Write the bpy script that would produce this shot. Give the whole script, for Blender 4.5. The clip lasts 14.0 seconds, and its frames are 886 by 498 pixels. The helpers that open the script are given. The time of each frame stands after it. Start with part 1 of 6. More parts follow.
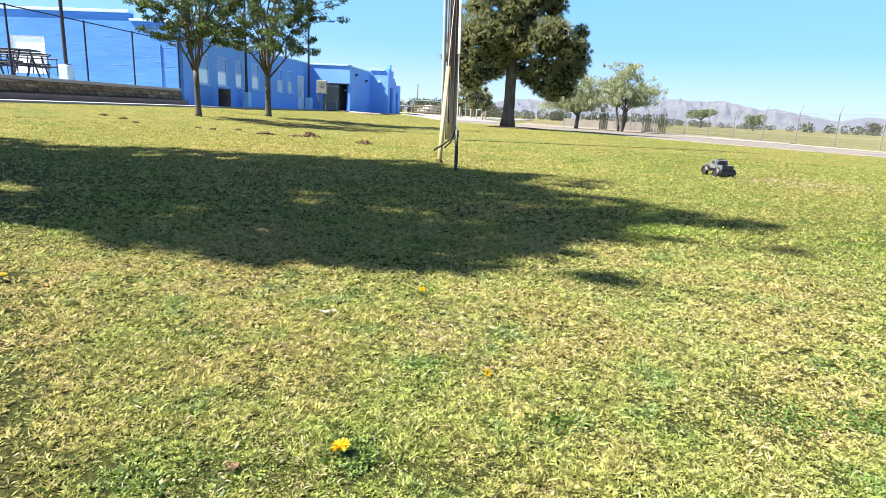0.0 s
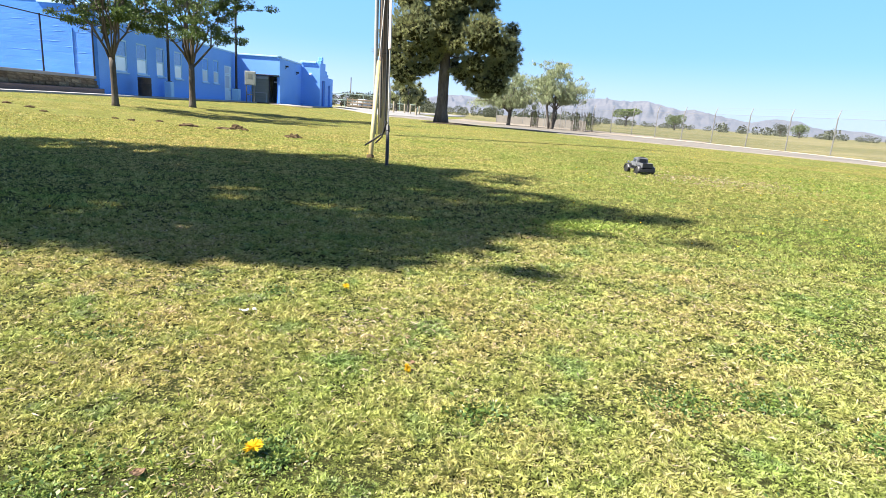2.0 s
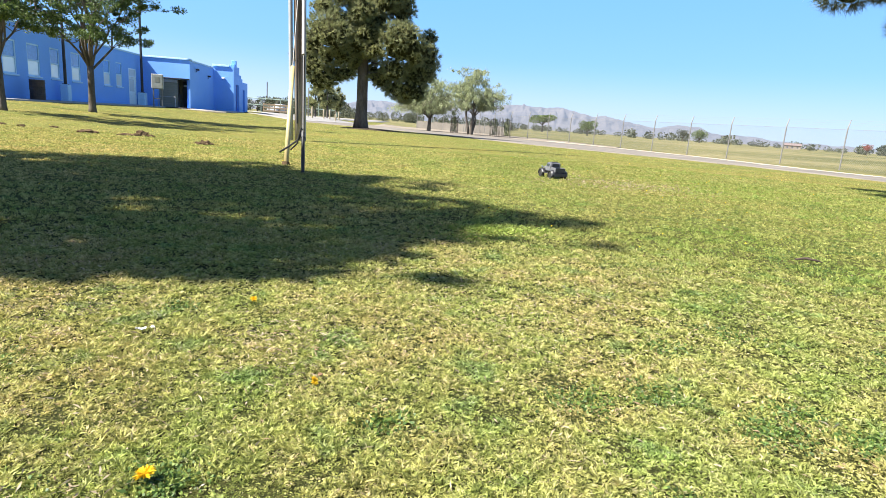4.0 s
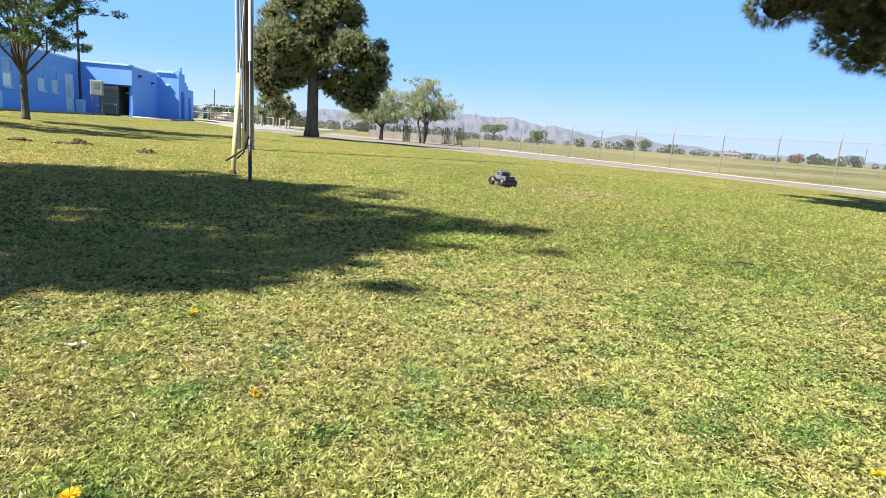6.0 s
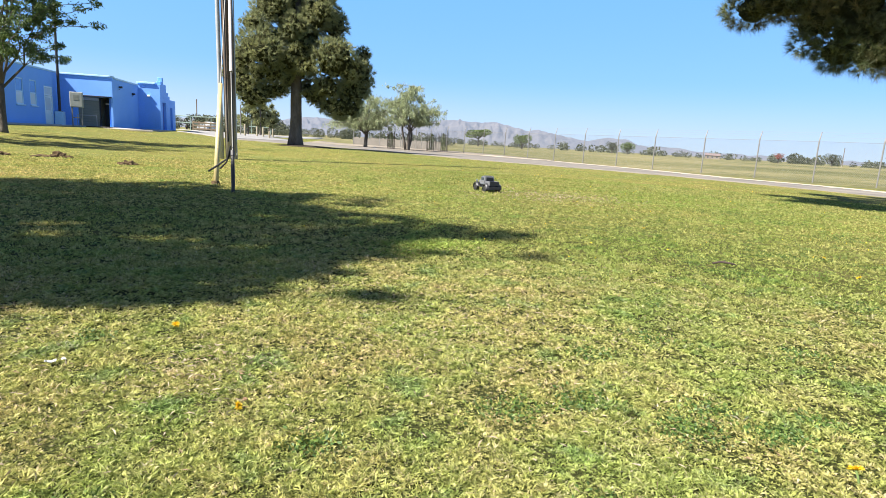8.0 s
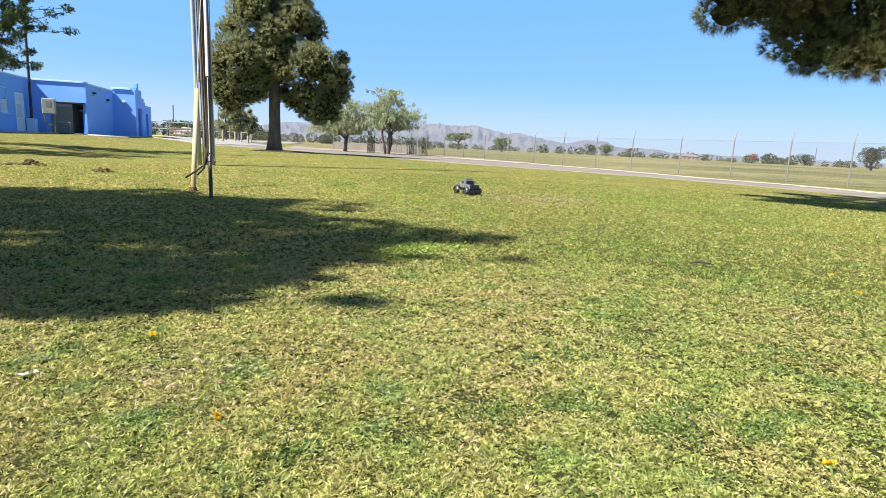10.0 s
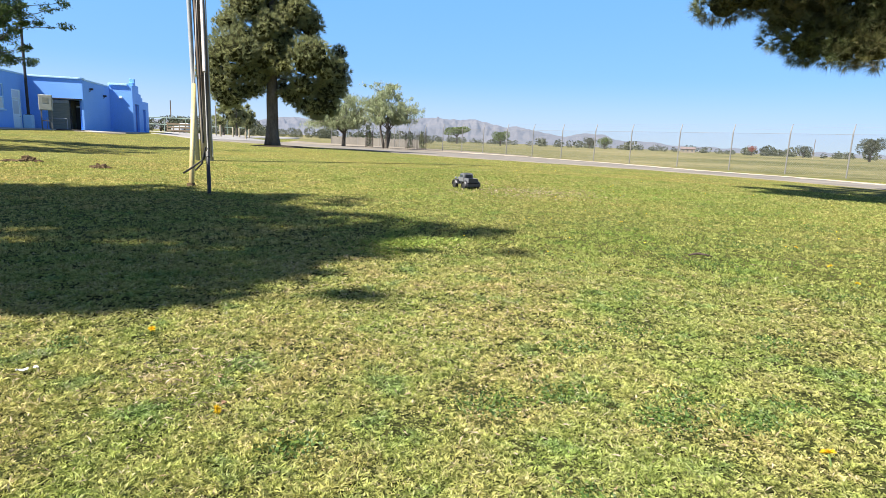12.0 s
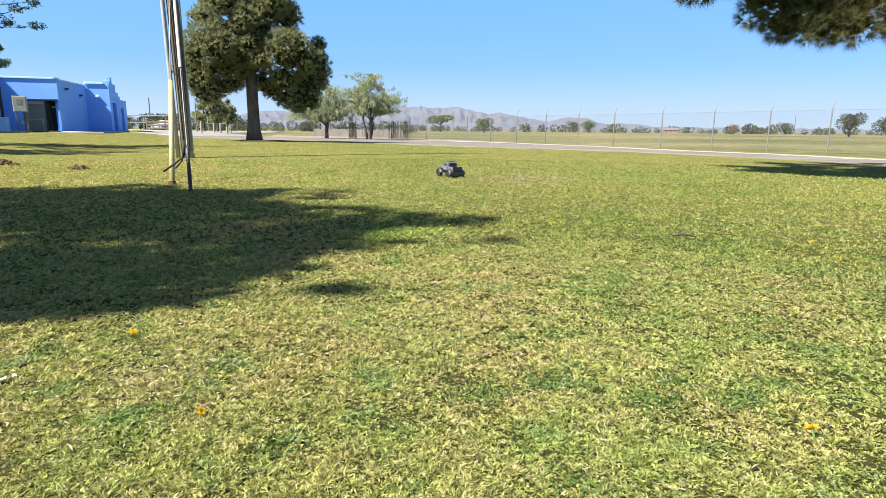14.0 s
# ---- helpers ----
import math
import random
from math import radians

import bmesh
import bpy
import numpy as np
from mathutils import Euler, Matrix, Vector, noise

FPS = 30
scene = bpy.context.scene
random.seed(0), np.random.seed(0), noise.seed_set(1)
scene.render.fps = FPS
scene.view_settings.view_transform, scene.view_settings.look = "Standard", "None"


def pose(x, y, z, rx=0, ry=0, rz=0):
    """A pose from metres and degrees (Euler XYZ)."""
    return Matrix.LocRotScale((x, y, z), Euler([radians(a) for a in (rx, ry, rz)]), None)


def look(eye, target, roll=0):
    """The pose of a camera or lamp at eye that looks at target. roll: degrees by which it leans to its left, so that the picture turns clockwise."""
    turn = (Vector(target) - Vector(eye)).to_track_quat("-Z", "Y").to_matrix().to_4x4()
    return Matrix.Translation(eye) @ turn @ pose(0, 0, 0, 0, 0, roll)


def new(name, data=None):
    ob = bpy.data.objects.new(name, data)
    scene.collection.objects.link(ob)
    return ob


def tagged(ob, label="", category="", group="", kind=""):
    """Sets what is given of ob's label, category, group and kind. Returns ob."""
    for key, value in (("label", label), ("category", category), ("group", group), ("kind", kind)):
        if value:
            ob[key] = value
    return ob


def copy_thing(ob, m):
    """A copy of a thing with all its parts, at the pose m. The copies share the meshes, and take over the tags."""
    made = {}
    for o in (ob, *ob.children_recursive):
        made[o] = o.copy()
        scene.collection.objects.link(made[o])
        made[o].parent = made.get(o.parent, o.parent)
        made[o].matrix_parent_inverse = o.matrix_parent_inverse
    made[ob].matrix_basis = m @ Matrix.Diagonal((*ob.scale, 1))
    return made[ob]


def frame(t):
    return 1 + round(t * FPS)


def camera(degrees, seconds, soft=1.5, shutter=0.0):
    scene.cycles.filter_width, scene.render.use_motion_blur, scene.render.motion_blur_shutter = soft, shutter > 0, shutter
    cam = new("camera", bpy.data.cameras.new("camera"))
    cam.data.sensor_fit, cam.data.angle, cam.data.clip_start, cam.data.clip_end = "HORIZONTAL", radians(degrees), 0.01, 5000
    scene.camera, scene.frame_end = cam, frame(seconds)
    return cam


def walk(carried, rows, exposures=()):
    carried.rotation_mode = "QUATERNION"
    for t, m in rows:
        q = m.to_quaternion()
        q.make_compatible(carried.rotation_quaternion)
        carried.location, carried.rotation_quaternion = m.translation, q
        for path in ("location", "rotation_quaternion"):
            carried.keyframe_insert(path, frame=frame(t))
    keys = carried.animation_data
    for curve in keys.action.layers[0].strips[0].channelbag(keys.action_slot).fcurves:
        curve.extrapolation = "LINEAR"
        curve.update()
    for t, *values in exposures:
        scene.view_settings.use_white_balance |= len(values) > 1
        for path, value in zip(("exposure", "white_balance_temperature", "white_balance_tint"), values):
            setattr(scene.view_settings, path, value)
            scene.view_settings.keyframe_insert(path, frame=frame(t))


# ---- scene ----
cam = camera(74.4, 14.0, soft=0.75)
PATH = [
    (0, (-0.091, 0.011, 0.655), (-0.302, 1.946, 0.199), 2.9),
    (0.5, (-0.085, 0.01, 0.654), (-0.258, 1.946, 0.184), 3.3),
    (1, (-0.077, 0.007, 0.658), (-0.186, 1.949, 0.189), 3.8),
    (1.5, (-0.067, 0.004, 0.661), (-0.115, 1.949, 0.197), 4.2),
    (2, (-0.05, 0.002, 0.663), (-0.039, 1.949, 0.204), 4.0),
    (2.5, (-0.034, 0.004, 0.663), (0.051, 1.95, 0.211), 3.0),
    (3, (-0.017, -0.001, 0.669), (0.146, 1.943, 0.228), 3.0),
    (3.2, (-0.006, -0.011, 0.677), (0.189, 1.93, 0.24), 3.3),
    (5.3, (0.003, 0.001, 0.672), (0.306, 1.938, 0.28), 3.9),
    (5.5, (0.01, -0.006, 0.67), (0.322, 1.931, 0.283), 3.6),
    (6, (0.026, -0.015, 0.676), (0.447, 1.902, 0.293), 4.3),
    (6.5, (0.032, -0.018, 0.678), (0.495, 1.891, 0.305), 4.1),
    (7, (0.032, -0.022, 0.683), (0.49, 1.89, 0.313), 3.6),
    (7.5, (0.037, -0.023, 0.683), (0.495, 1.889, 0.319), 3.2),
    (8, (0.039, -0.024, 0.683), (0.503, 1.888, 0.322), 3.3),
    (8.5, (0.043, -0.024, 0.682), (0.536, 1.882, 0.326), 3.2),
    (8.7, (0.041, -0.025, 0.683), (0.547, 1.877, 0.329), 3.2),
    (10.8, (0.049, -0.027, 0.686), (0.578, 1.872, 0.346), 2.7),
    (11, (0.049, -0.029, 0.685), (0.581, 1.87, 0.346), 2.7),
    (11.5, (0.048, -0.027, 0.684), (0.578, 1.87, 0.338), 2.5),
    (12, (0.047, -0.027, 0.682), (0.574, 1.867, 0.317), 2.4),
    (12.5, (0.051, -0.027, 0.682), (0.579, 1.866, 0.31), 2.2),
    (13, (0.057, -0.028, 0.682), (0.589, 1.863, 0.306), 1.6),
    (13.5, (0.057, -0.024, 0.677), (0.588, 1.865, 0.291), 1.6),
    (14, (0.068, -0.019, 0.685), (0.633, 1.857, 0.284), 0.5),
]
walk(cam, [(t, look(eye, target, roll)) for t, eye, target, roll in PATH],
     exposures=[(0, 1.94), (1.5, 1.9), (3, 1.86), (5.5, 1.7), (8.5, 1.65), (11, 1.58), (14, 1.59)])

# ---- world, sun, exposure ----
SUN_EL = 51.0
SHADE = Vector((0.958, 0.287))        # the way that shadows fall
K = 1 / math.tan(radians(SUN_EL))     # a shadow's length for each metre of height
sun_data = bpy.data.lights.new("sun", "SUN")
sun_data.energy, sun_data.angle, sun_data.color = 5.0, radians(0.9), (1.0, 0.955, 0.87)
sun = new("sun", sun_data)
sun.matrix_world = look((-30 * K * SHADE.x, -30 * K * SHADE.y, 30), (0, 0, 0))
world = bpy.data.worlds.new("world")
scene.world = world
world.use_nodes = True
wt = world.node_tree
wt.nodes.clear()
sky = wt.nodes.new("ShaderNodeTexSky")
sky.sky_type, sky.sun_disc = "NISHITA", False
sky.sun_elevation, sky.sun_rotation = radians(SUN_EL), radians(253)
sky.altitude, sky.air_density, sky.dust_density, sky.ozone_density = 1100, 0.8, 2.5, 1.8
bg = wt.nodes.new("ShaderNodeBackground")
bg.inputs["Strength"].default_value = 0.053
wo = wt.nodes.new("ShaderNodeOutputWorld")
tint = wt.nodes.new("ShaderNodeMix")
tint.data_type, tint.blend_type = "RGBA", "MULTIPLY"
tint.inputs[0].default_value = 1.0
tint.inputs[7].default_value = (0.87, 0.69, 0.83, 1)
wt.links.new(sky.outputs[0], tint.inputs[6])
even = wt.nodes.new("ShaderNodeMix")          # thin haze that evens the sky out
even.data_type = "RGBA"
way_up = wt.nodes.new("ShaderNodeTexCoord")
height = wt.nodes.new("ShaderNodeSeparateXYZ")
thins = wt.nodes.new("ShaderNodeMapRange")    # the haze thins out towards the zenith
for slot, value in zip((1, 2, 3, 4), (0.28, 0.85, 0.5, 0.02)):
    thins.inputs[slot].default_value = value
wt.links.new(way_up.outputs["Generated"], height.inputs[0])
wt.links.new(height.outputs[2], thins.inputs[0])
wt.links.new(thins.outputs[0], even.inputs[0])
even.inputs[7].default_value = (1.6, 5.35, 10.3, 1)
wt.links.new(tint.outputs[2], even.inputs[6])
low = wt.nodes.new("ShaderNodeMix")           # pale dust along the horizon
low.data_type = "RGBA"
low.inputs[7].default_value = (4.5, 5.4, 6.2, 1)
near_rim = wt.nodes.new("ShaderNodeMapRange")
near_rim.interpolation_type = "SMOOTHSTEP"
for slot, value in zip((1, 2, 3, 4), (-0.03, 0.115, 0.95, 0.0)):
    near_rim.inputs[slot].default_value = value
wt.links.new(height.outputs[2], near_rim.inputs[0])
wt.links.new(near_rim.outputs[0], low.inputs[0])
wt.links.new(even.outputs[2], low.inputs[6])
wt.links.new(low.outputs[2], bg.inputs["Color"])
wt.links.new(bg.outputs[0], wo.inputs["Surface"])

# ---- helpers of this scene ----
rng = np.random.default_rng(7)


def smooth(t):
    t = np.clip(t, 0, 1)
    return t * t * (3 - 2 * t)


def ground_z(x, y):
    """Height of the land: it rises to the building and falls gently towards the road and the field."""
    s = 0.947 * x + 0.32 * y
    return 0.34 * smooth((-5 - x + 0.25 * np.maximum(y - 38, 0)) / 8.5) - 0.26 * smooth((s - 8) / 20)


def gz(x, y):
    return float(ground_z(x, y))


def polar(bearing, d, z=None):
    """A place by its bearing (degrees to the right of +y) and distance from the start."""
    x, y = d * math.sin(radians(bearing)), d * math.cos(radians(bearing))
    return (x, y, gz(x, y) if z is None else z)


def quads(name, verts, faces, material, smooth_faces=False):
    """A mesh object's data from numpy arrays: verts (n, 3) and faces (m, 3 or 4)."""
    me = bpy.data.meshes.new(name)
    verts, faces = np.asarray(verts, np.float32), np.asarray(faces, np.int32)
    k = faces.shape[1]
    me.vertices.add(len(verts))
    me.vertices.foreach_set("co", verts.ravel())
    me.loops.add(faces.size)
    me.loops.foreach_set("vertex_index", faces.ravel())
    me.polygons.add(len(faces))
    me.polygons.foreach_set("loop_start", np.arange(0, faces.size, k, dtype=np.int32))
    me.polygons.foreach_set("loop_total", np.full(len(faces), k, np.int32))
    if smooth_faces:
        me.polygons.foreach_set("use_smooth", np.ones(len(faces), bool))
    me.update(calc_edges=True)
    me.materials.append(material)
    return me


def part(name, bm, material, parent, label="", smooth_faces=False):
    me = bpy.data.meshes.new(name)
    for f in bm.faces:
        f.smooth = smooth_faces
    bm.to_mesh(me)
    bm.free()
    me.materials.append(material)
    ob = new(name, me)
    ob.parent = parent
    return tagged(ob, label)


def mesh_part(name, me, parent, label="", m=None):
    ob = new(name, me)
    ob.parent = parent
    if m is not None:
        ob.matrix_local = m
    return tagged(ob, label)


def thing(name, m, label, category, group="", kind=""):
    ob = new(name)
    ob.empty_display_size = 0.1
    ob.matrix_world = m
    return tagged(ob, label, category, group, kind)


def box(x0, x1, y0, y1, z0, z1, bevel=0.0, bm=None, segments=1):
    own = bm is None
    b = bmesh.new()
    bmesh.ops.create_cube(b, size=1)
    for v in b.verts:
        v.co = ((x0 + x1) / 2 + v.co.x * (x1 - x0), (y0 + y1) / 2 + v.co.y * (y1 - y0), (z0 + z1) / 2 + v.co.z * (z1 - z0))
    if bevel:
        bmesh.ops.bevel(b, geom=b.edges[:], offset=bevel, segments=segments, affect="EDGES", profile=0.5)
    if own:
        return b
    me = bpy.data.meshes.new("tmp")
    b.to_mesh(me)
    b.free()
    bm.from_mesh(me)
    bpy.data.meshes.remove(me)
    return bm


def tube(points, radii, sides=8, bm=None, caps=True):
    """A tapered pipe along points."""
    bm = bm or bmesh.new()
    points = [Vector([float(c) for c in p]) for p in points]
    if not isinstance(radii, (list, tuple)):
        radii = [radii] * len(points)
    radii = [float(r) for r in radii]
    rings, side = [], None
    for i, p in enumerate(points):
        way = (points[min(i + 1, len(points) - 1)] - points[max(i - 1, 0)]).normalized()
        if side is None:
            side = way.orthogonal().normalized()
        side = (side - way * side.dot(way)).normalized()
        other = way.cross(side)
        rings.append([bm.verts.new(p + radii[i] * (side * math.cos(a) + other * math.sin(a))) for a in (2 * math.pi * k / sides for k in range(sides))])
    for r0, r1 in zip(rings, rings[1:]):
        for k in range(sides):
            bm.faces.new((r0[k], r0[(k + 1) % sides], r1[(k + 1) % sides], r1[k]))
    if caps:
        bm.faces.new(rings[0][::-1])
        bm.faces.new(rings[-1])
    return bm


def wall_along_y(x0, x1, y0, y1, z0, z1, openings):
    """A wall with real openings (y0, y1, z0, z1), as butted blocks."""
    bm = bmesh.new()
    ys = sorted({y0, y1, *[v for o in openings for v in o[:2]]})
    for a, b in zip(ys, ys[1:]):
        mid, low = (a + b) / 2, z0
        for o in sorted((o for o in openings if o[0] < mid < o[1]), key=lambda o: o[2]):
            if o[2] > low:
                box(x0, x1, a, b, low, o[2], bm=bm)
            low = o[3]
        if low < z1:
            box(x0, x1, a, b, low, z1, bm=bm)
    bmesh.ops.remove_doubles(bm, verts=bm.verts, dist=1e-4)
    return bm


def swap_xy(bm):
    for v in bm.verts:
        v.co = (v.co.y, v.co.x, v.co.z)
    bmesh.ops.reverse_faces(bm, faces=bm.faces[:])
    return bm


# ---- materials ----
def mat(name, build, rough=0.8, metal=0.0, spec=0.5):
    m = bpy.data.materials.new(name)
    m.use_nodes = True
    nt = m.node_tree
    bsdf = nt.nodes["Principled BSDF"]
    bsdf.inputs["Roughness"].default_value, bsdf.inputs["Metallic"].default_value = rough, metal
    bsdf.inputs["Specular IOR Level"].default_value = spec
    build(nt, bsdf)
    return m


def node(nt, kind, **values):
    n = nt.nodes.new(kind)
    for k, v in values.items():
        if k in n.inputs:
            n.inputs[k].default_value = v
    return n


def coords(nt, scale=(1, 1, 1)):
    tc = nt.nodes.new("ShaderNodeTexCoord")
    mp = nt.nodes.new("ShaderNodeMapping")
    mp.inputs["Scale"].default_value = scale
    nt.links.new(tc.outputs["Object"], mp.inputs["Vector"])
    return mp.outputs[0]


def noise_tex(nt, vec, scale, detail=4.0, rough=0.6):
    n = node(nt, "ShaderNodeTexNoise", Scale=scale, Detail=detail, Roughness=rough)
    nt.links.new(vec, n.inputs["Vector"])
    return n.outputs[0]


def ramp(nt, fac, stops):
    r = nt.nodes.new("ShaderNodeValToRGB")
    el = r.color_ramp.elements
    while len(el) < len(stops):
        el.new(0.5)
    for e, (p, c) in zip(el, stops):
        e.position, e.color = p, (*c, 1)
    nt.links.new(fac, r.inputs[0])
    return r.outputs[0]


def mix(nt, fac, a, b, blend="MIX"):
    m = nt.nodes.new("ShaderNodeMix")
    m.data_type, m.blend_type = "RGBA", blend
    for value, slot in ((fac, 0), (a, 6), (b, 7)):
        if hasattr(value, "is_linked"):
            nt.links.new(value, m.inputs[slot])
        else:
            m.inputs[slot].default_value = value if slot == 0 else (*value, 1)
    return m.outputs[2]


def bump(nt, bsdf, height, strength=0.4, distance=0.01):
    b = node(nt, "ShaderNodeBump", Strength=strength, Distance=distance)
    nt.links.new(height, b.inputs["Height"])
    nt.links.new(b.outputs[0], bsdf.inputs["Normal"])


def worn(c0, c1, scale=3.0, fine=60.0, relief=0.003, stretch=(1, 1, 1), strength=0.4):
    """A surface with large blotches and a fine grain."""
    def build(nt, bsdf):
        v = coords(nt, stretch)
        big, small = noise_tex(nt, v, scale), noise_tex(nt, v, fine, 6)
        col = ramp(nt, big, [(0.3, c0), (0.7, c1)])
        grain = ramp(nt, small, [(0.3, (0.78, 0.78, 0.78)), (0.7, (1.12, 1.12, 1.12))])
        nt.links.new(mix(nt, 1.0, col, grain, "MULTIPLY"), bsdf.inputs["Base Color"])
        bump(nt, bsdf, small, strength, relief)
    return build


def per_piece(stops, island=True, patch=None, thin=0.0, clump=None, dry=False, hue=None):
    """Colour by piece, with a patchiness in place."""
    def build(nt, bsdf):
        if island:
            r = nt.nodes.new("ShaderNodeNewGeometry").outputs["Random Per Island"]
        else:
            r = nt.nodes.new("ShaderNodeObjectInfo").outputs["Random"]
        col = ramp(nt, r, stops)
        if patch:
            scale, lo, hi = patch
            v = coords(nt)
            col = mix(nt, 1.0, col, ramp(nt, noise_tex(nt, v, scale, 3), [(0.35, lo), (0.65, hi)]), "MULTIPLY")
        if dry:                                  # redder towards the building, darker and greener towards the road
            sep = nt.nodes.new("ShaderNodeSeparateXYZ")
            nt.links.new(coords(nt), sep.inputs[0])
            lie = node(nt, "ShaderNodeMapRange")
            lie.inputs[1].default_value, lie.inputs[2].default_value = -1.5, 2.5
            nt.links.new(sep.outputs[0], lie.inputs[0])
            col = mix(nt, 1.0, col, ramp(nt, lie.outputs[0], [(0.0, (1.03, 0.97, 1.04)), (0.5, (0.97, 0.97, 1.0)), (1.0, (0.76, 0.82, 0.78))]), "MULTIPLY")
        # clump noise; its dark spots imitate shaded crevices in the sward
        if clump:
            scale, lo, hi = clump
            col = mix(nt, 1.0, col, ramp(nt, noise_tex(nt, coords(nt), scale, 2, 0.7), [(0.36, lo), (0.62, hi)]), "MULTIPLY")
        for scale, tones in hue or ():           # greener, yellower and drier patches
            col = mix(nt, 1.0, col, ramp(nt, noise_tex(nt, coords(nt), scale, 3, 0.6), tones), "MULTIPLY")
        nt.links.new(col, bsdf.inputs["Base Color"])
        if thin:
            tr = nt.nodes.new("ShaderNodeBsdfTranslucent")
            nt.links.new(col, tr.inputs[0])
            ms = node(nt, "ShaderNodeMixShader")
            ms.inputs[0].default_value = thin
            nt.links.new(bsdf.outputs[0], ms.inputs[1])
            nt.links.new(tr.outputs[0], ms.inputs[2])
            nt.links.new(ms.outputs[0], nt.nodes["Material Output"].inputs["Surface"])
    return build


def lawn_ground(nt, bsdf):
    v = coords(nt)
    big, mid, fine = noise_tex(nt, v, 0.35, 3), noise_tex(nt, v, 2.2, 4), noise_tex(nt, v, 45, 6, 0.7)
    grass = ramp(nt, mid, [(0.3, (0.14, 0.145, 0.034)), (0.5, (0.2, 0.195, 0.056)), (0.72, (0.265, 0.235, 0.097))])
    grass = mix(nt, 0.8, grass, ramp(nt, big, [(0.35, (0.78, 0.92, 0.78)), (0.65, (1.2, 1.05, 1.0))]), "MULTIPLY")
    grass = mix(nt, 1.0, grass, ramp(nt, fine, [(0.4, (0.25, 0.27, 0.23)), (0.58, (1.15, 1.15, 1.1))]), "MULTIPLY")
    far = node(nt, "ShaderNodeMapRange")
    far.inputs[1].default_value, far.inputs[2].default_value = 2.5, 8.0
    dist = node(nt, "ShaderNodeVectorMath")
    dist.operation = "LENGTH"
    nt.links.new(v, dist.inputs[0])
    nt.links.new(dist.outputs["Value"], far.inputs[0])
    # near ground painted dark, as the shade in gaps between blades
    litter = ramp(nt, fine, [(0.35, (0.015, 0.019, 0.005)), (0.55, (0.036, 0.04, 0.011)), (0.7, (0.075, 0.068, 0.022))])
    place = nt.nodes.new("ShaderNodeSeparateXYZ")
    nt.links.new(v, place.inputs[0])
    sparse = node(nt, "ShaderNodeMapRange")      # gap darkness only in front, where blades stand dense
    sparse.inputs[1].default_value, sparse.inputs[2].default_value, sparse.inputs[4].default_value = 1.1, -1.2, 0.5
    nt.links.new(place.outputs[1], sparse.inputs[0])
    least = node(nt, "ShaderNodeMath")
    least.operation = "MAXIMUM"
    nt.links.new(far.outputs[0], least.inputs[0])
    nt.links.new(sparse.outputs[0], least.inputs[1])
    grass = mix(nt, least.outputs[0], litter, grass)
    thatch = noise_tex(nt, v, 130, 3, 0.6)
    grass = mix(nt, 1.0, grass, ramp(nt, thatch, [(0.4, (0.5, 0.5, 0.45)), (0.6, (1.2, 1.2, 1.15))]), "MULTIPLY")
    field = ramp(nt, noise_tex(nt, coords(nt, (0.7, 1, 1)), 0.03, 10, 0.75), [(0.38, (0.0759, 0.0792, 0.031)), (0.5, (0.139, 0.129, 0.0581)), (0.62, (0.218, 0.188, 0.102))])
    field = mix(nt, 1.0, field, ramp(nt, noise_tex(nt, v, 1.1, 6, 0.7), [(0.36, (0.6, 0.64, 0.6)), (0.6, (1.15, 1.12, 1.1))]), "MULTIPLY")
    sep = nt.nodes.new("ShaderNodeSeparateXYZ")
    nt.links.new(v, sep.inputs[0])
    a = node(nt, "ShaderNodeMath")
    a.operation = "MULTIPLY"
    a.inputs[1].default_value = 0.947
    nt.links.new(sep.outputs[0], a.inputs[0])
    b = node(nt, "ShaderNodeMath")
    b.operation = "MULTIPLY_ADD"
    b.inputs[1].default_value = 0.32
    nt.links.new(sep.outputs[1], b.inputs[0])
    nt.links.new(a.outputs[0], b.inputs[2])
    east = node(nt, "ShaderNodeMapRange")
    east.inputs[1].default_value, east.inputs[2].default_value = 28.0, 29.0
    nt.links.new(b.outputs[0], east.inputs[0])
    nt.links.new(mix(nt, east.outputs[0], grass, field), bsdf.inputs["Base Color"])
    bump(nt, bsdf, fine, 0.6, 0.02)


def bricked(c0, c1, w, h, mortar=(0.8, 0.8, 0.8)):
    def build(nt, bsdf):
        v = coords(nt)
        sep = nt.nodes.new("ShaderNodeSeparateXYZ")
        nt.links.new(v, sep.inputs[0])
        add = node(nt, "ShaderNodeMath")
        nt.links.new(sep.outputs[0], add.inputs[0])
        nt.links.new(sep.outputs[1], add.inputs[1])
        com = nt.nodes.new("ShaderNodeCombineXYZ")
        nt.links.new(add.outputs[0], com.inputs[0])
        nt.links.new(sep.outputs[2], com.inputs[1])
        br = node(nt, "ShaderNodeTexBrick", Scale=1.0)
        br.inputs["Brick Width"].default_value, br.inputs["Row Height"].default_value = w, h
        br.inputs["Mortar Size"].default_value = 0.012
        br.inputs["Color1"].default_value, br.inputs["Color2"].default_value = (0.6, 0.6, 0.6, 1), (1, 1, 1, 1)
        br.inputs["Mortar"].default_value = (0, 0, 0, 1)
        nt.links.new(com.outputs[0], br.inputs["Vector"])
        rough = noise_tex(nt, coords(nt, (1, 1, 2.5)), 5.0, 5, 0.65)
        col = ramp(nt, noise_tex(nt, coords(nt, (0.5, 0.5, 3)), 1.6, 4), [(0.3, c0), (0.7, c1)])
        nt.links.new(col, bsdf.inputs["Base Color"])
        h2 = mix(nt, 0.55, br.outputs[0], rough)
        bump(nt, bsdf, h2, 0.7, 0.03)
    return build


